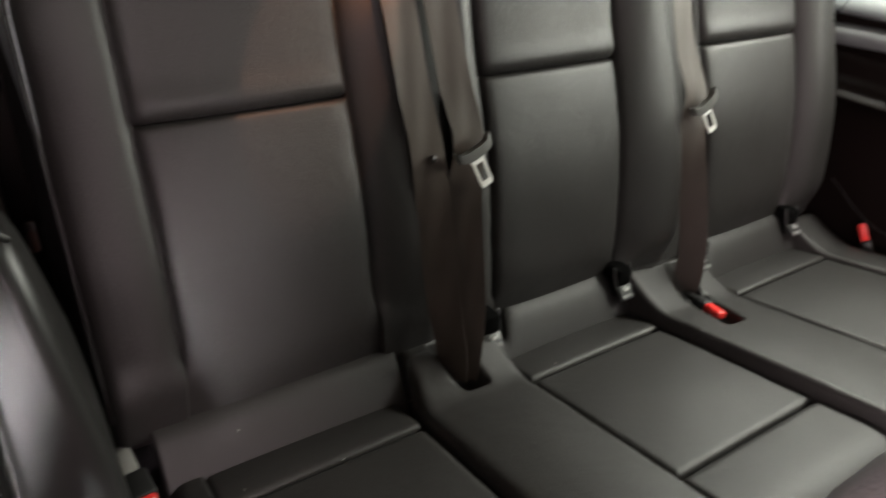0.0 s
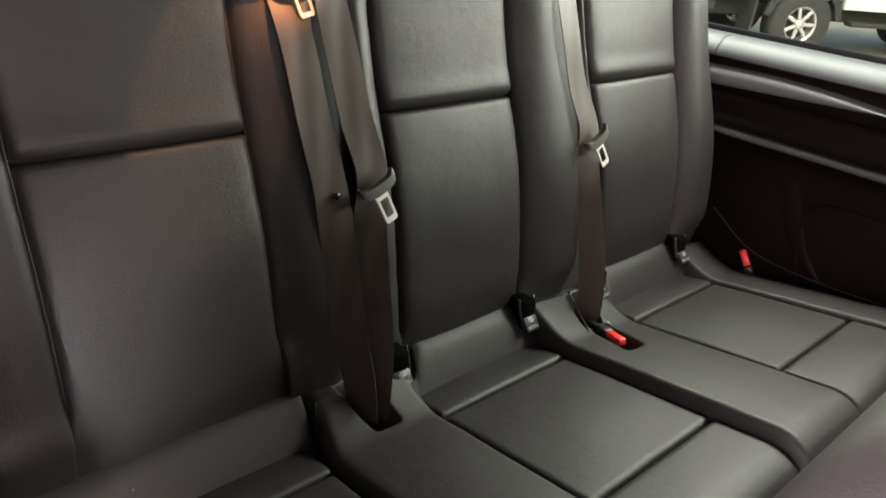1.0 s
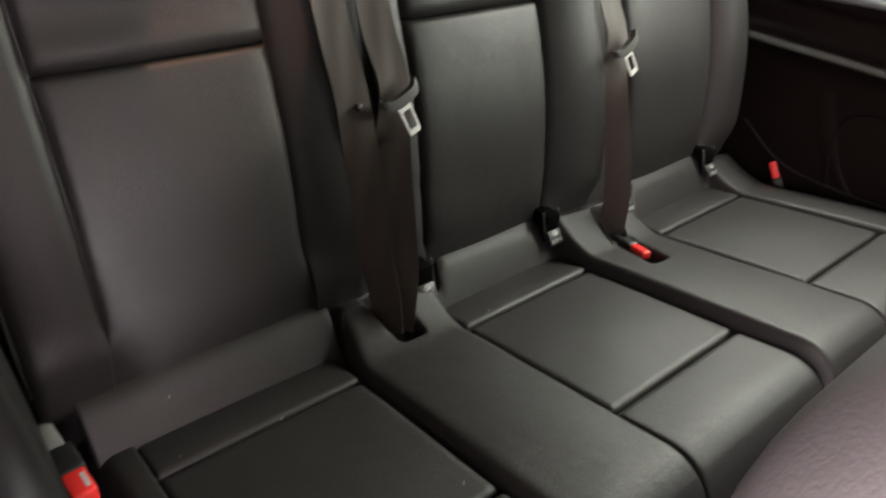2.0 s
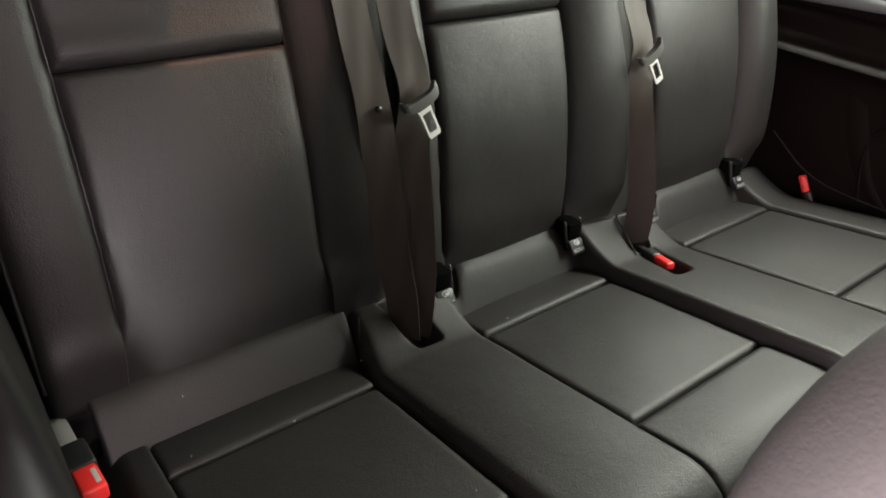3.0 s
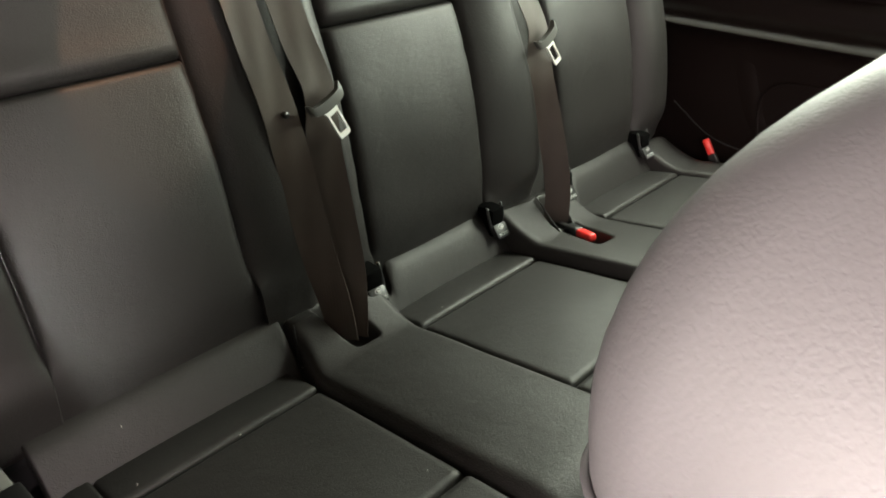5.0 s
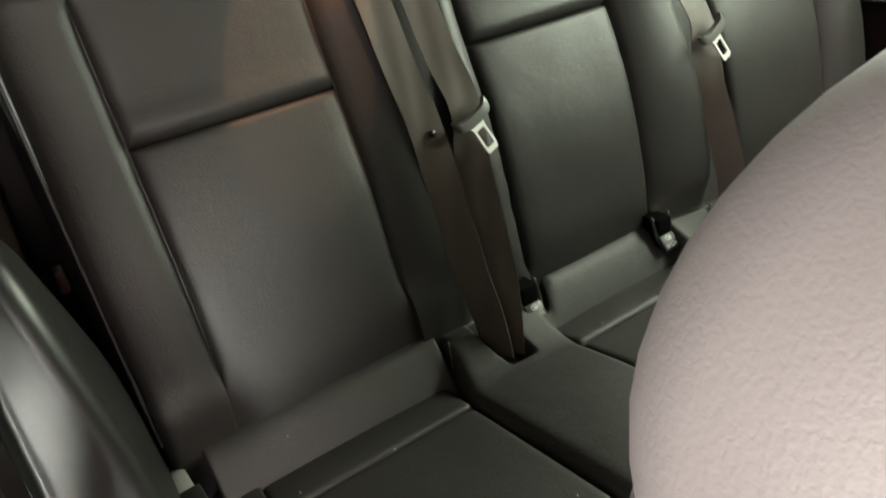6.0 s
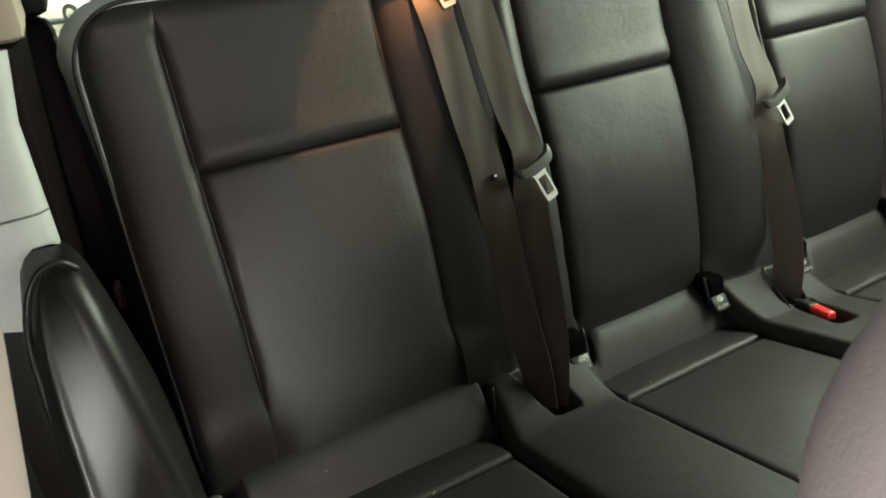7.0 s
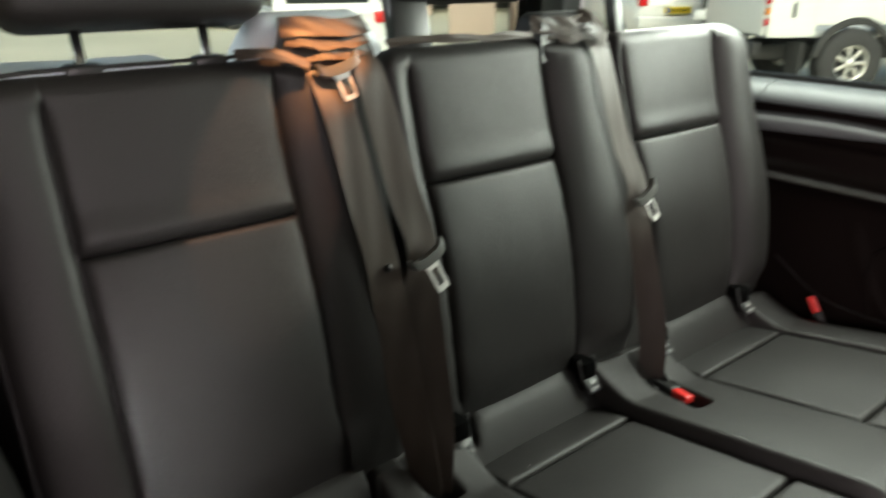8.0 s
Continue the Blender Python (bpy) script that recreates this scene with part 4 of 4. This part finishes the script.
part("webbing", strap_mesh("webbing", [(-0.232, 0.172, 1.037), (-0.205, 0.164, 1.038), (-0.175, 0.158, 1.033), (-0.142, 0.152, 1.020)], 0.020, BELT,
                           [(0, 1, 0.5), (0, 1, 0.6), (0, 0.9, 0.7), (0, 0.8, 0.8)], ruffle=0.0015), fold)


def buckle(m, stalk, label, group="belt buckles", mark=False, size=(0.030, 0.020, 0.050), long=0.016):
    w, d, l = size
    root = thing("belt_buckle", m.translation, label, "buckle", group)
    part("body", box_mesh("body", (-w / 2 - 0.002, -d / 2, -l), (w / 2 + 0.002, d / 2, -0.014), BLACK, 0.004, 3, m), root, "black plastic buckle body")
    part("button", box_mesh("button", (-w / 2, -d / 2 + 0.001, -0.015), (w / 2, d / 2 - 0.001, long), RED, 0.004, 3, m), root, "red release button")
    if mark:
        part("print", box_mesh("print", (0.004, d / 2 - 0.003, -0.006), (0.0105, d / 2 - 0.0006, 0.019), SPECK, 0.001, 1, m), root, "worn white print")
    part("stalk", box_mesh("stalk", (-w * 0.38, -0.004, -l - 0.06), (w * 0.38, 0.004, -l + 0.004), stalk, 0.003, 2, m), root, "buckle strap")
    return root


buckle(face_frame((0.402, -0.096, 0.441), (0.93, -0.36, 0), (0.36, 0.91, -0.22)), BLACK, "red-buttoned belt buckle in the cushion recess", size=(0.017, 0.016, 0.05), long=0.030)
buckle(face_frame((0.945, -0.064, 0.436), (0.2, -0.95, -0.5), (0.0, -0.55, -0.85)), BLACK, "red-buttoned belt buckle beside the end cushion", size=(0.016, 0.013, 0.05), long=0.024)
buckle(face_frame((-0.535, -0.058, 0.456), (1, 0, 0), (-0.06, 0.98, -0.04)), STRAP_GREY, "red-buttoned belt buckle on a grey strap beside the cushion", mark=True, size=(0.027, 0.024, 0.060), long=0.026)
tagged(new("belt_anchor", box_mesh("belt_anchor", (-0.578, 0.205, 0.668), (-0.566, 0.235, 0.700), material("brown_anchor_plastic", (0.10, 0.05, 0.04), 0.5), 0.004, 2)), "small brown belt anchor on the pillar", "belt anchor")

# ---------------------------------------------------------------- the seat ahead
seat = thing("front_seat", (-0.17, -0.90, 0.0), "grey-black leather single seat with a rounded backrest", "seat")


def seat_back(z_list, x0, x1, zt, rc, grow=0.0):
    rings = []
    for z in z_list:
        up = max(zt - z, 0.0)
        q = max(rc - up, 0.0)
        ins = (rc - math.sqrt(max(rc * rc - q * q, 0.0))) * 1.15
        lean = -0.612 - 0.164 * (zt - z)
        swell = 0.012 * math.exp(-((z - 0.80) / 0.2) ** 2)
        yi = ins * 0.63
        rings.append(rounded_ring(x0 + ins - grow - swell * 0.5, x1 - ins + grow + swell * 0.5, lean - 0.150 + yi - grow - swell, lean - yi + grow, z, 0.031))
    return rings


SEAT_TOP = 1.027
zs_top = [0.905, 0.912] + [SEAT_TOP - 0.108 * (1 - math.sin(a)) for a in np.linspace(0.05, math.pi / 2, 14)]
part("backrest", loft_mesh("backrest", seat_back(zs_top, -0.444, 0.060, SEAT_TOP, 0.108), SEAT_NEAR), seat, "grained leather backrest top")
part("side_panel", loft_mesh("side_panel", seat_back(list(np.linspace(0.42, 0.902, 16)), -0.4415, 0.0585, SEAT_TOP, 0.108), SEAT_NEAR), seat, "grained leather backrest body")
seam_line = [Vector(p) for p in seat_back([0.9035], -0.444, 0.060, SEAT_TOP, 0.108, 0.001)[0]]
part("seam", tube_mesh("seam", seam_line + seam_line[:1], 0.0018, SEAT_NEAR, 6), seat, "stitched seam")
rings = [rounded_ring(-0.41 + i, 0.07 - i, -1.22 + i, -0.72, z, 0.06) for z, i in ((0.30, 0.03), (0.33, 0.0), (0.42, 0.0), (0.455, 0.015), (0.465, 0.05))]
part("cushion", loft_mesh("cushion", rings, SEAT_NEAR), seat)
part("base", box_mesh("base", (-0.36, -1.12, 0.0), (0.03, -0.80, 0.31), SHELL, 0.02), seat, "black plastic seat base")
for px in (-0.318, -0.02):
    part("post_guide", tube_mesh("post_guide", [(px, -0.680, 1.00), (px, -0.678, 1.036)], 0.011, BLACK, 14), seat, "dark plastic post guide")
    part("post", tube_mesh("post", [(px, -0.680, 1.0), (px, -0.660, 1.11)], 0.006, CHROME, 12), seat, "steel head-restraint post")
bm = bmesh.new()
bmesh.ops.create_cube(bm, size=1, matrix=Matrix.Translation((-0.169, -0.645, 1.19)) @ pose(0, 0, 0, -10) @ Matrix.Diagonal((0.36, 0.10, 0.18, 1)))
bmesh.ops.bevel(bm, geom=list(bm.edges), offset=0.035, segments=4, profile=0.5, affect="EDGES")
part("head_restraint", bm_mesh("head_restraint", bm, SEAT_NEAR), seat, "leather head restraint")

# ---------------------------------------------------------------- roof lamp above the bench
lamp = thing("roof_lamp", (-0.06, -0.02, ROOF_Z), "small warm reading lamp in the headliner", "lamp")
part("bezel", box_mesh("bezel", (-0.11, -0.06, ROOF_Z - 0.012), (-0.01, 0.030, ROOF_Z - 0.001), BEIGE, 0.005, 2), lamp, "beige lamp bezel")
# unseen plate, added only to limit where the orange light reaches the backrest
part("beam_cutter", box_mesh("beam_cutter", (-0.12, 0.0090, ROOF_Z - 0.070), (0.0, 0.0110, ROOF_Z - 0.010), BLACK, 0.0008, 1), lamp, "unseen black plate added to cut off the lamp's beam")
glow, gt, gb = nodes_of("warm_lamp_lens")
gb.inputs["Emission Color"].default_value, gb.inputs["Emission Strength"].default_value = (1.0, 0.5, 0.2, 1), 5.0
part("lens", box_mesh("lens", (-0.08, -0.040, ROOF_Z - 0.017), (-0.04, 0.0, ROOF_Z - 0.011), glow, 0.003, 2), lamp, "glowing warm lens")
spot_data = bpy.data.lights.new("reading_lamp", "SPOT")
spot_data.energy, spot_data.color, spot_data.spot_size, spot_data.spot_blend, spot_data.shadow_soft_size = 22.0, (1.0, 0.40, 0.13), radians(21), 0.8, 0.002
new("reading_lamp", spot_data).matrix_world = look((-0.06, -0.02, ROOF_Z - 0.020), (-0.116, 0.166, 1.045))
fan_data = bpy.data.lights.new("reading_lamp_spill", "SPOT")
fan_data.energy, fan_data.color, fan_data.spot_size, fan_data.spot_blend, fan_data.shadow_soft_size = 4.8, (1.0, 0.56, 0.35), radians(20), 0.15, 0.003
new("reading_lamp_spill", fan_data).matrix_world = look((-0.06, -0.02, ROOF_Z - 0.020), (-0.217, 0.137, 0.887))


# ---------------------------------------------------------------- outside
def wheel(parent, c, r, w, fwd, spokes=7):
    """Tyre with a spoked rim; c its centre, fwd the car's heading in radians."""
    m = Matrix.Translation(c) @ pose(0, 0, 0, 0, 0, math.degrees(fwd)) @ pose(0, 0, 0, 90)
    prof = [(0.52, -0.5), (0.60, -0.5), (0.92, -0.5), (1.0, -0.36), (1.0, 0.36), (0.92, 0.5), (0.60, 0.5), (0.52, 0.5)]
    rings = []
    n = 40
    for k in range(n + 1):
        a = 2 * math.pi * k / n
        rings.append([m @ Vector((r * q * math.cos(a), r * q * math.sin(a), w * s)) for q, s in prof])
    tyre = part("tyre", loft_mesh("tyre", rings, TYRE, caps=False), parent, "black rubber tyre")
    rim_rings = []
    for k in range(n + 1):
        a = 2 * math.pi * k / n
        rim_rings.append([m @ Vector((r * q * math.cos(a), r * q * math.sin(a), w * s)) for q, s in ((0.54, -0.46), (0.54, 0.46), (0.48, 0.42), (0.47, -0.2), (0.48, -0.42))])
    rim = part("rim", loft_mesh("rim", rim_rings, ALLOY, caps=False), tyre, "bright alloy rim")
    part("brake_disc", tube_mesh("brake_disc", [m @ Vector((0, 0, -0.02)), m @ Vector((0, 0, 0.02))], r * 0.42, TYRE, 24), tyre, "dark brake disc")
    for s in (0.34, -0.34):
        part("hub", tube_mesh("hub", [m @ Vector((0, 0, w * s - 0.03)), m @ Vector((0, 0, w * s + 0.03))], r * 0.15, ALLOY, 16), rim)
        for k in range(spokes):
            a = 360 * k / spokes
            sm = m @ pose(0, 0, w * s, 0, 0, a)
            part("spoke", box_mesh("spoke", (r * 0.1, -r * 0.055, -0.015), (r * 0.50, r * 0.055, 0.015), ALLOY, 0.012, 2, sm), rim)
    return tyre


def placed(x, y, heading):
    return Matrix.Translation((x, y, GROUND_Z)) @ pose(0, 0, 0, 0, 0, math.degrees(heading))


def panel_box(name, parent, m, lo, hi, mat, bevel=0.03, label=""):
    return part(name, box_mesh(name, lo, hi, mat, bevel, 3, m), parent, label)


# white pickup
hd = radians(-33)
px, py = 8.87, 3.38
fw, rt = Vector((math.cos(hd), math.sin(hd), 0)), Vector((math.sin(hd), -math.cos(hd), 0))
origin = Vector((px, py, 0)) - 0.80 * rt
tm = placed(origin.x, origin.y, hd)
truck = thing("pickup_truck", (origin.x, origin.y, GROUND_Z), "white boxy pickup truck with alloy wheels parked in the yard", "truck")
panel_box("bed_side", truck, tm, (0.52, -0.88, 0.62), (1.5, -0.80, 1.32), PAINT_WHITE, 0.02)
panel_box("bed_side", truck, tm, (-1.12, -0.88, 0.72), (-0.52, -0.80, 1.32), PAINT_WHITE, 0.02)
panel_box("bed_side", truck, tm, (-0.60, -0.88, 0.86), (0.60, -0.80, 1.32), PAINT_WHITE, 0.02)
panel_box("bed_side", truck, tm, (-1.12, 0.80, 0.62), (1.5, 0.88, 1.32), PAINT_WHITE, 0.02)
panel_box("bed_floor", truck, tm, (-1.1, -0.8, 0.72), (1.5, 0.8, 0.80), PAINT_SILVER, 0.01)
panel_box("tailgate", truck, tm, (-1.16, -0.80, 0.74), (-1.10, 0.80, 1.26), PAINT_WHITE, 0.02)
panel_box("cab", truck, tm, (1.5, -0.88, 0.55), (2.9, 0.88, 1.35), PAINT_WHITE, 0.04)
panel_box("cab_roof", truck, tm, (1.55, -0.80, 1.35), (2.75, 0.80, 1.98), PAINT_WHITE, 0.08)
panel_box("side_window", truck, tm, (1.75, -0.815, 1.42), (2.6, -0.80, 1.85), CAR_GLASS, 0.01)
panel_box("rear_window", truck, tm, (1.54, -0.6, 1.42), (1.56, 0.6, 1.85), CAR_GLASS, 0.01)
panel_box("bonnet", truck, tm, (2.9, -0.80, 0.6), (4.0, 0.80, 1.25), PAINT_WHITE, 0.06)
panel_box("chassis", truck, tm, (-1.05, -0.45, 0.42), (3.8, 0.45, 0.60), TYRE, 0.02, "dark chassis")
panel_box("side_step", truck, tm, (0.7, -0.86, 0.42), (2.4, -0.70, 0.48), TYRE, 0.02, "dark side step")
for a in np.linspace(18, 162, 9):
    panel_box("wheel_arch", truck, tm @ Matrix.Translation((0, -0.87, 0.42)) @ pose(0, 0, 0, 0, -a, 0), (0.44, -0.02, -0.085), (0.53, 0.03, 0.085), TYRE, 0.012, "dark wheel-arch lining")
panel_box("mudflap", truck, tm, (-0.66, -0.86, 0.12), (-0.62, -0.52, 0.66), TYRE, 0.01, "dark rubber mudflap")
panel_box("mudflap", truck, tm, (-0.66, 0.52, 0.12), (-0.62, 0.86, 0.66), TYRE, 0.01, "dark rubber mudflap")
panel_box("bumper", truck, tm, (-1.25, -0.80, 0.50), (-1.14, 0.80, 0.66), TYRE, 0.02, "dark rear bumper")
for z, mt, lb in ((0.90, LAMP_RED, "red tail lamp"), (1.02, LAMP_AMBER, "amber indicator"), (1.14, LAMP_RED, "red stop lamp")):
    part("tail_lamp", tube_mesh("tail_lamp", [tm @ Vector((-1.10, -0.83, z)), tm @ Vector((-1.15, -0.83, z))], 0.042, mt, 16), truck, lb)
panel_box("fuel_cap", truck, tm, (-0.85, -0.885, 0.95), (-0.80, -0.875, 1.12), TYRE, 0.006, "dark latch")
for wx in (0.0, 2.79):
    for sy in (-1, 1):
        wheel(truck, tm @ Vector((wx, sy * 0.76, 0.41)), 0.41, 0.26, hd)

# low dark trailer behind the pickup
th = radians(30)
tr = placed(12.4, 6.7, th)
trailer = thing("trailer", tr.translation, "dark grey box trailer with a white rear bar", "trailer")
panel_box("box", trailer, tr, (-1.2, -0.85, 0.86), (1.2, 0.85, 1.75), PAINT_DARK, 0.02)
panel_box("bar", trailer, tr, (-1.36, -0.95, 0.68), (-1.22, 0.95, 0.84), PAINT_WHITE, 0.015, "white side bar")
panel_box("frame", trailer, tr, (-1.1, -0.7, 0.52), (1.9, 0.7, 0.66), TYRE, 0.015, "dark steel frame")
panel_box("drawbar", trailer, tr, (1.2, -0.06, 0.50), (2.3, 0.06, 0.60), TYRE, 0.015, "dark drawbar")
for sy in (-1, 1):
    wheel(trailer, tr @ Vector((-0.1, sy * 0.78, 0.33)), 0.33, 0.2, th, 5)


def hatch_car(x, y, heading, mat, label, plate=False, tall=1.5, length=4.2, width=1.78):
    """A small car: body and cabin as rounded lofts, windows, lamps and wheels."""
    m = placed(x, y, heading)
    root = thing("car", m.translation, label, "car", "parked cars")
    rings = []
    for fx, z1, w, z0 in ((-0.5, 0.78, 0.80, 0.42), (-0.49, 0.92, 0.88, 0.30), (-0.44, 0.96, 0.96, 0.24), (-0.2, 0.96, 1.0, 0.22), (0.2, 0.94, 1.0, 0.22), (0.38, 0.86, 0.97, 0.24), (0.46, 0.76, 0.90, 0.28), (0.5, 0.64, 0.80, 0.38)):
        h = w * width / 2
        rings.append([m @ Vector((fx * length, s * h * q, z0 + (z1 - z0) * v)) for s, q, v in ((-1, 0.9, 0), (-1, 1, 0.3), (-1, 1, 0.75), (-1, 0.92, 1), (1, 0.92, 1), (1, 1, 0.75), (1, 1, 0.3), (1, 0.9, 0))])
    part("body", loft_mesh("body", rings, mat), root)
    rings = []
    for fx, z1, w in ((-0.47, 1.0, 0.86), (-0.42, tall - 0.12, 0.80), (-0.36, tall - 0.02, 0.76), (-0.1, tall, 0.76), (0.08, tall - 0.04, 0.76), (0.26, 1.0, 0.88)):
        h = w * width / 2
        rings.append([m @ Vector((fx * length, s * h * q, 0.90 + (z1 - 0.90) * v)) for s, q, v in ((-1, 1.08, 0), (-1, 1.0, 0.9), (-1, 0.9, 1), (1, 0.9, 1), (1, 1.0, 0.9), (1, 1.08, 0))])
    part("cabin", loft_mesh("cabin", rings, mat), root)
    for s in (-1, 1):
        part("side_window", box_mesh("side_window", (-0.36 * length, s * width * 0.405 - 0.012, 1.0), (0.1 * length, s * width * 0.405 + 0.012, tall - 0.16), CAR_GLASS, 0.01, 2, m), root, "dark glass")
        part("tail_lamp", box_mesh("tail_lamp", (-0.507 * length, s * width * 0.40 - 0.09, 0.80), (-0.475 * length, s * width * 0.40 + 0.09, 0.95), LAMP_RED, 0.02, 2, m), root, "red tail lamp")
        part("head_lamp", box_mesh("head_lamp", (0.465 * length, s * width * 0.34 - 0.12, 0.60), (0.492 * length, s * width * 0.34 + 0.12, 0.72), ALLOY, 0.02, 2, m), root, "clear head lamp")
    part("rear_window", box_mesh("rear_window", (-0.462 * length, -width * 0.33, 1.04), (-0.44 * length, width * 0.33, tall - 0.18), CAR_GLASS, 0.01, 2, m), root, "dark glass")
    part("windscreen", box_mesh("windscreen", (-0.02, -width * 0.36, -0.30), (0.0, width * 0.36, 0.30), CAR_GLASS, 0.008, 2, m @ Matrix.Translation((0.175 * length, 0, 1.21)) @ pose(0, 0, 0, 0, -58, 0)), root, "dark glass")
    part("bumper", box_mesh("bumper", (-0.525 * length, -width * 0.46, 0.36), (-0.46 * length, width * 0.46, 0.60), mat, 0.05, 3, m), root)
    if plate:
        part("number_plate", box_mesh("number_plate", (-0.5275 * length, -0.26, 0.66), (-0.47 * length, 0.26, 0.78), PLATE, 0.006, 2, m), root, "yellow number plate with dark bars")
        part("plate_strip", box_mesh("plate_strip", (-0.5283 * length, 0.20, 0.662), (-0.5263 * length, 0.258, 0.778), BLUE, 0.002, 1, m), root, "blue strip on the plate")
        for k in range(6):
            part("plate_bar", box_mesh("plate_bar", (-0.5282 * length, -0.2 + k * 0.07, 0.685), (-0.5262 * length, -0.155 + k * 0.07, 0.755), BLACK, 0.002, 1, m), root, "dark bar")
    for wx in (-0.30, 0.31):
        for s in (-1, 1):
            wheel(root, m @ Vector((wx * length, s * (width / 2 - 0.10), 0.31)), 0.31, 0.19, heading, 6)
    return root


hatch_car(5.2, 10.4, radians(72), PAINT_WHITE, "white hatchback with red tail lamps parked behind the van", length=4.1)
hatch_car(13.65, 10.35, radians(60), PAINT_WHITE, "white car with a yellow rear plate in the yard", plate=True, length=4.3, tall=1.6)
for cx, cy, h, mt, lb in ((-8.4, 31.0, -30, PAINT_SILVER, "silver car in the far row"), (-4.2, 29.6, -35, PAINT_WHITE, "white car in the far row"), (0.0, 27.35, -40, PAINT_WHITE, "white car in the far row with bright wheels"),
                           (3.9, 24.2, -45, PAINT_DARK, "dark green car in the far row"), (7.2, 20.4, -50, PAINT_SILVER, "silver car in the far row"), (-6.0, 38.0, 150, PAINT_WHITE, "white car in the back row"), (1.0, 35.2, 150, PAINT_DARK, "dark car in the back row")):
    hatch_car(cx, cy, radians(h), mt, lb)

# garage with an open dark doorway and pale crates in front
gm = placed(17.5, 19.0, radians(-42))
garage = thing("garage", gm.translation, "dark open garage with pale rendered walls", "building")
panel_box("wall", garage, gm, (-4.6, -0.15, 0.0), (-2.6, 0.15, 4.0), WALL_PINK, 0.01)
panel_box("wall", garage, gm, (2.9, -0.15, 0.0), (5.6, 0.15, 4.0), WALL_PINK, 0.01)
panel_box("wall", garage, gm, (-4.6, 5.0, 0.0), (5.6, 5.2, 4.0), BLACK, 0.01, "dark rear wall")
panel_box("lintel", garage, gm, (-2.6, -0.15, 2.9), (2.9, 0.15, 4.0), WALL_PINK, 0.01)
panel_box("roof", garage, gm, (-4.9, -0.5, 4.0), (5.9, 5.5, 4.2), TYRE, 0.02, "dark flat roof")
for sx in (-4.6, 5.4):
    panel_box("wall", garage, gm, (sx, 0.15, 0.0), (sx + 0.2, 5.0, 4.0), BLACK, 0.01, "dark side wall")
for k, (cx, cy) in enumerate(((10.6, 12.6), (11.9, 11.9))):
    cm = placed(cx, cy, radians(-40 + 5 * k))
    crate = thing("crate", cm.translation, "pale pinkish packing crate in the yard", "crate", "packing crates")
    panel_box("body", crate, cm, (-0.52, -0.5, 0.10), (0.52, 0.5, 1.02), WALL_PINK, 0.02)
    for sy in (-0.42, 0.0, 0.42):
        panel_box("runner", crate, cm, (-0.52, sy - 0.05, 0.0), (0.52, sy + 0.05, 0.10), WALL_PINK, 0.008)
    panel_box("lid", crate, cm, (-0.55, -0.53, 1.02), (0.55, 0.53, 1.06), WALL_PINK, 0.008)

# far row of buildings that closes the yard
for bx, by, w, h, mt in ((-22, 62, 16, 6, WALL_PINK), (2, 66, 22, 8, PAINT_SILVER), (34, 58, 18, 7, WALL_PINK), (52, 26, 14, 7, PAINT_SILVER)):
    bmx = placed(bx, by, radians(-30 if bx > 20 else 3))
    shed = thing("warehouse", bmx.translation, "pale industrial building beyond the yard", "building", "far buildings")
    panel_box("wall", shed, bmx, (-w / 2, 0, 0), (w / 2, 10, h), mt, 0.05)
    panel_box("roof", shed, bmx, (-w / 2 - 0.3, -0.3, h), (w / 2 + 0.3, 10.3, h + 0.5), TYRE, 0.05, "dark roof edge")
    for k in range(4):
        panel_box("door", shed, bmx, (-w / 2 + 1 + k * w / 4.2, -0.08, 0), (-w / 2 + 1 + k * w / 4.2 + w / 8, 0.02, h * 0.55), PAINT_DARK, 0.02, "dark roller door")
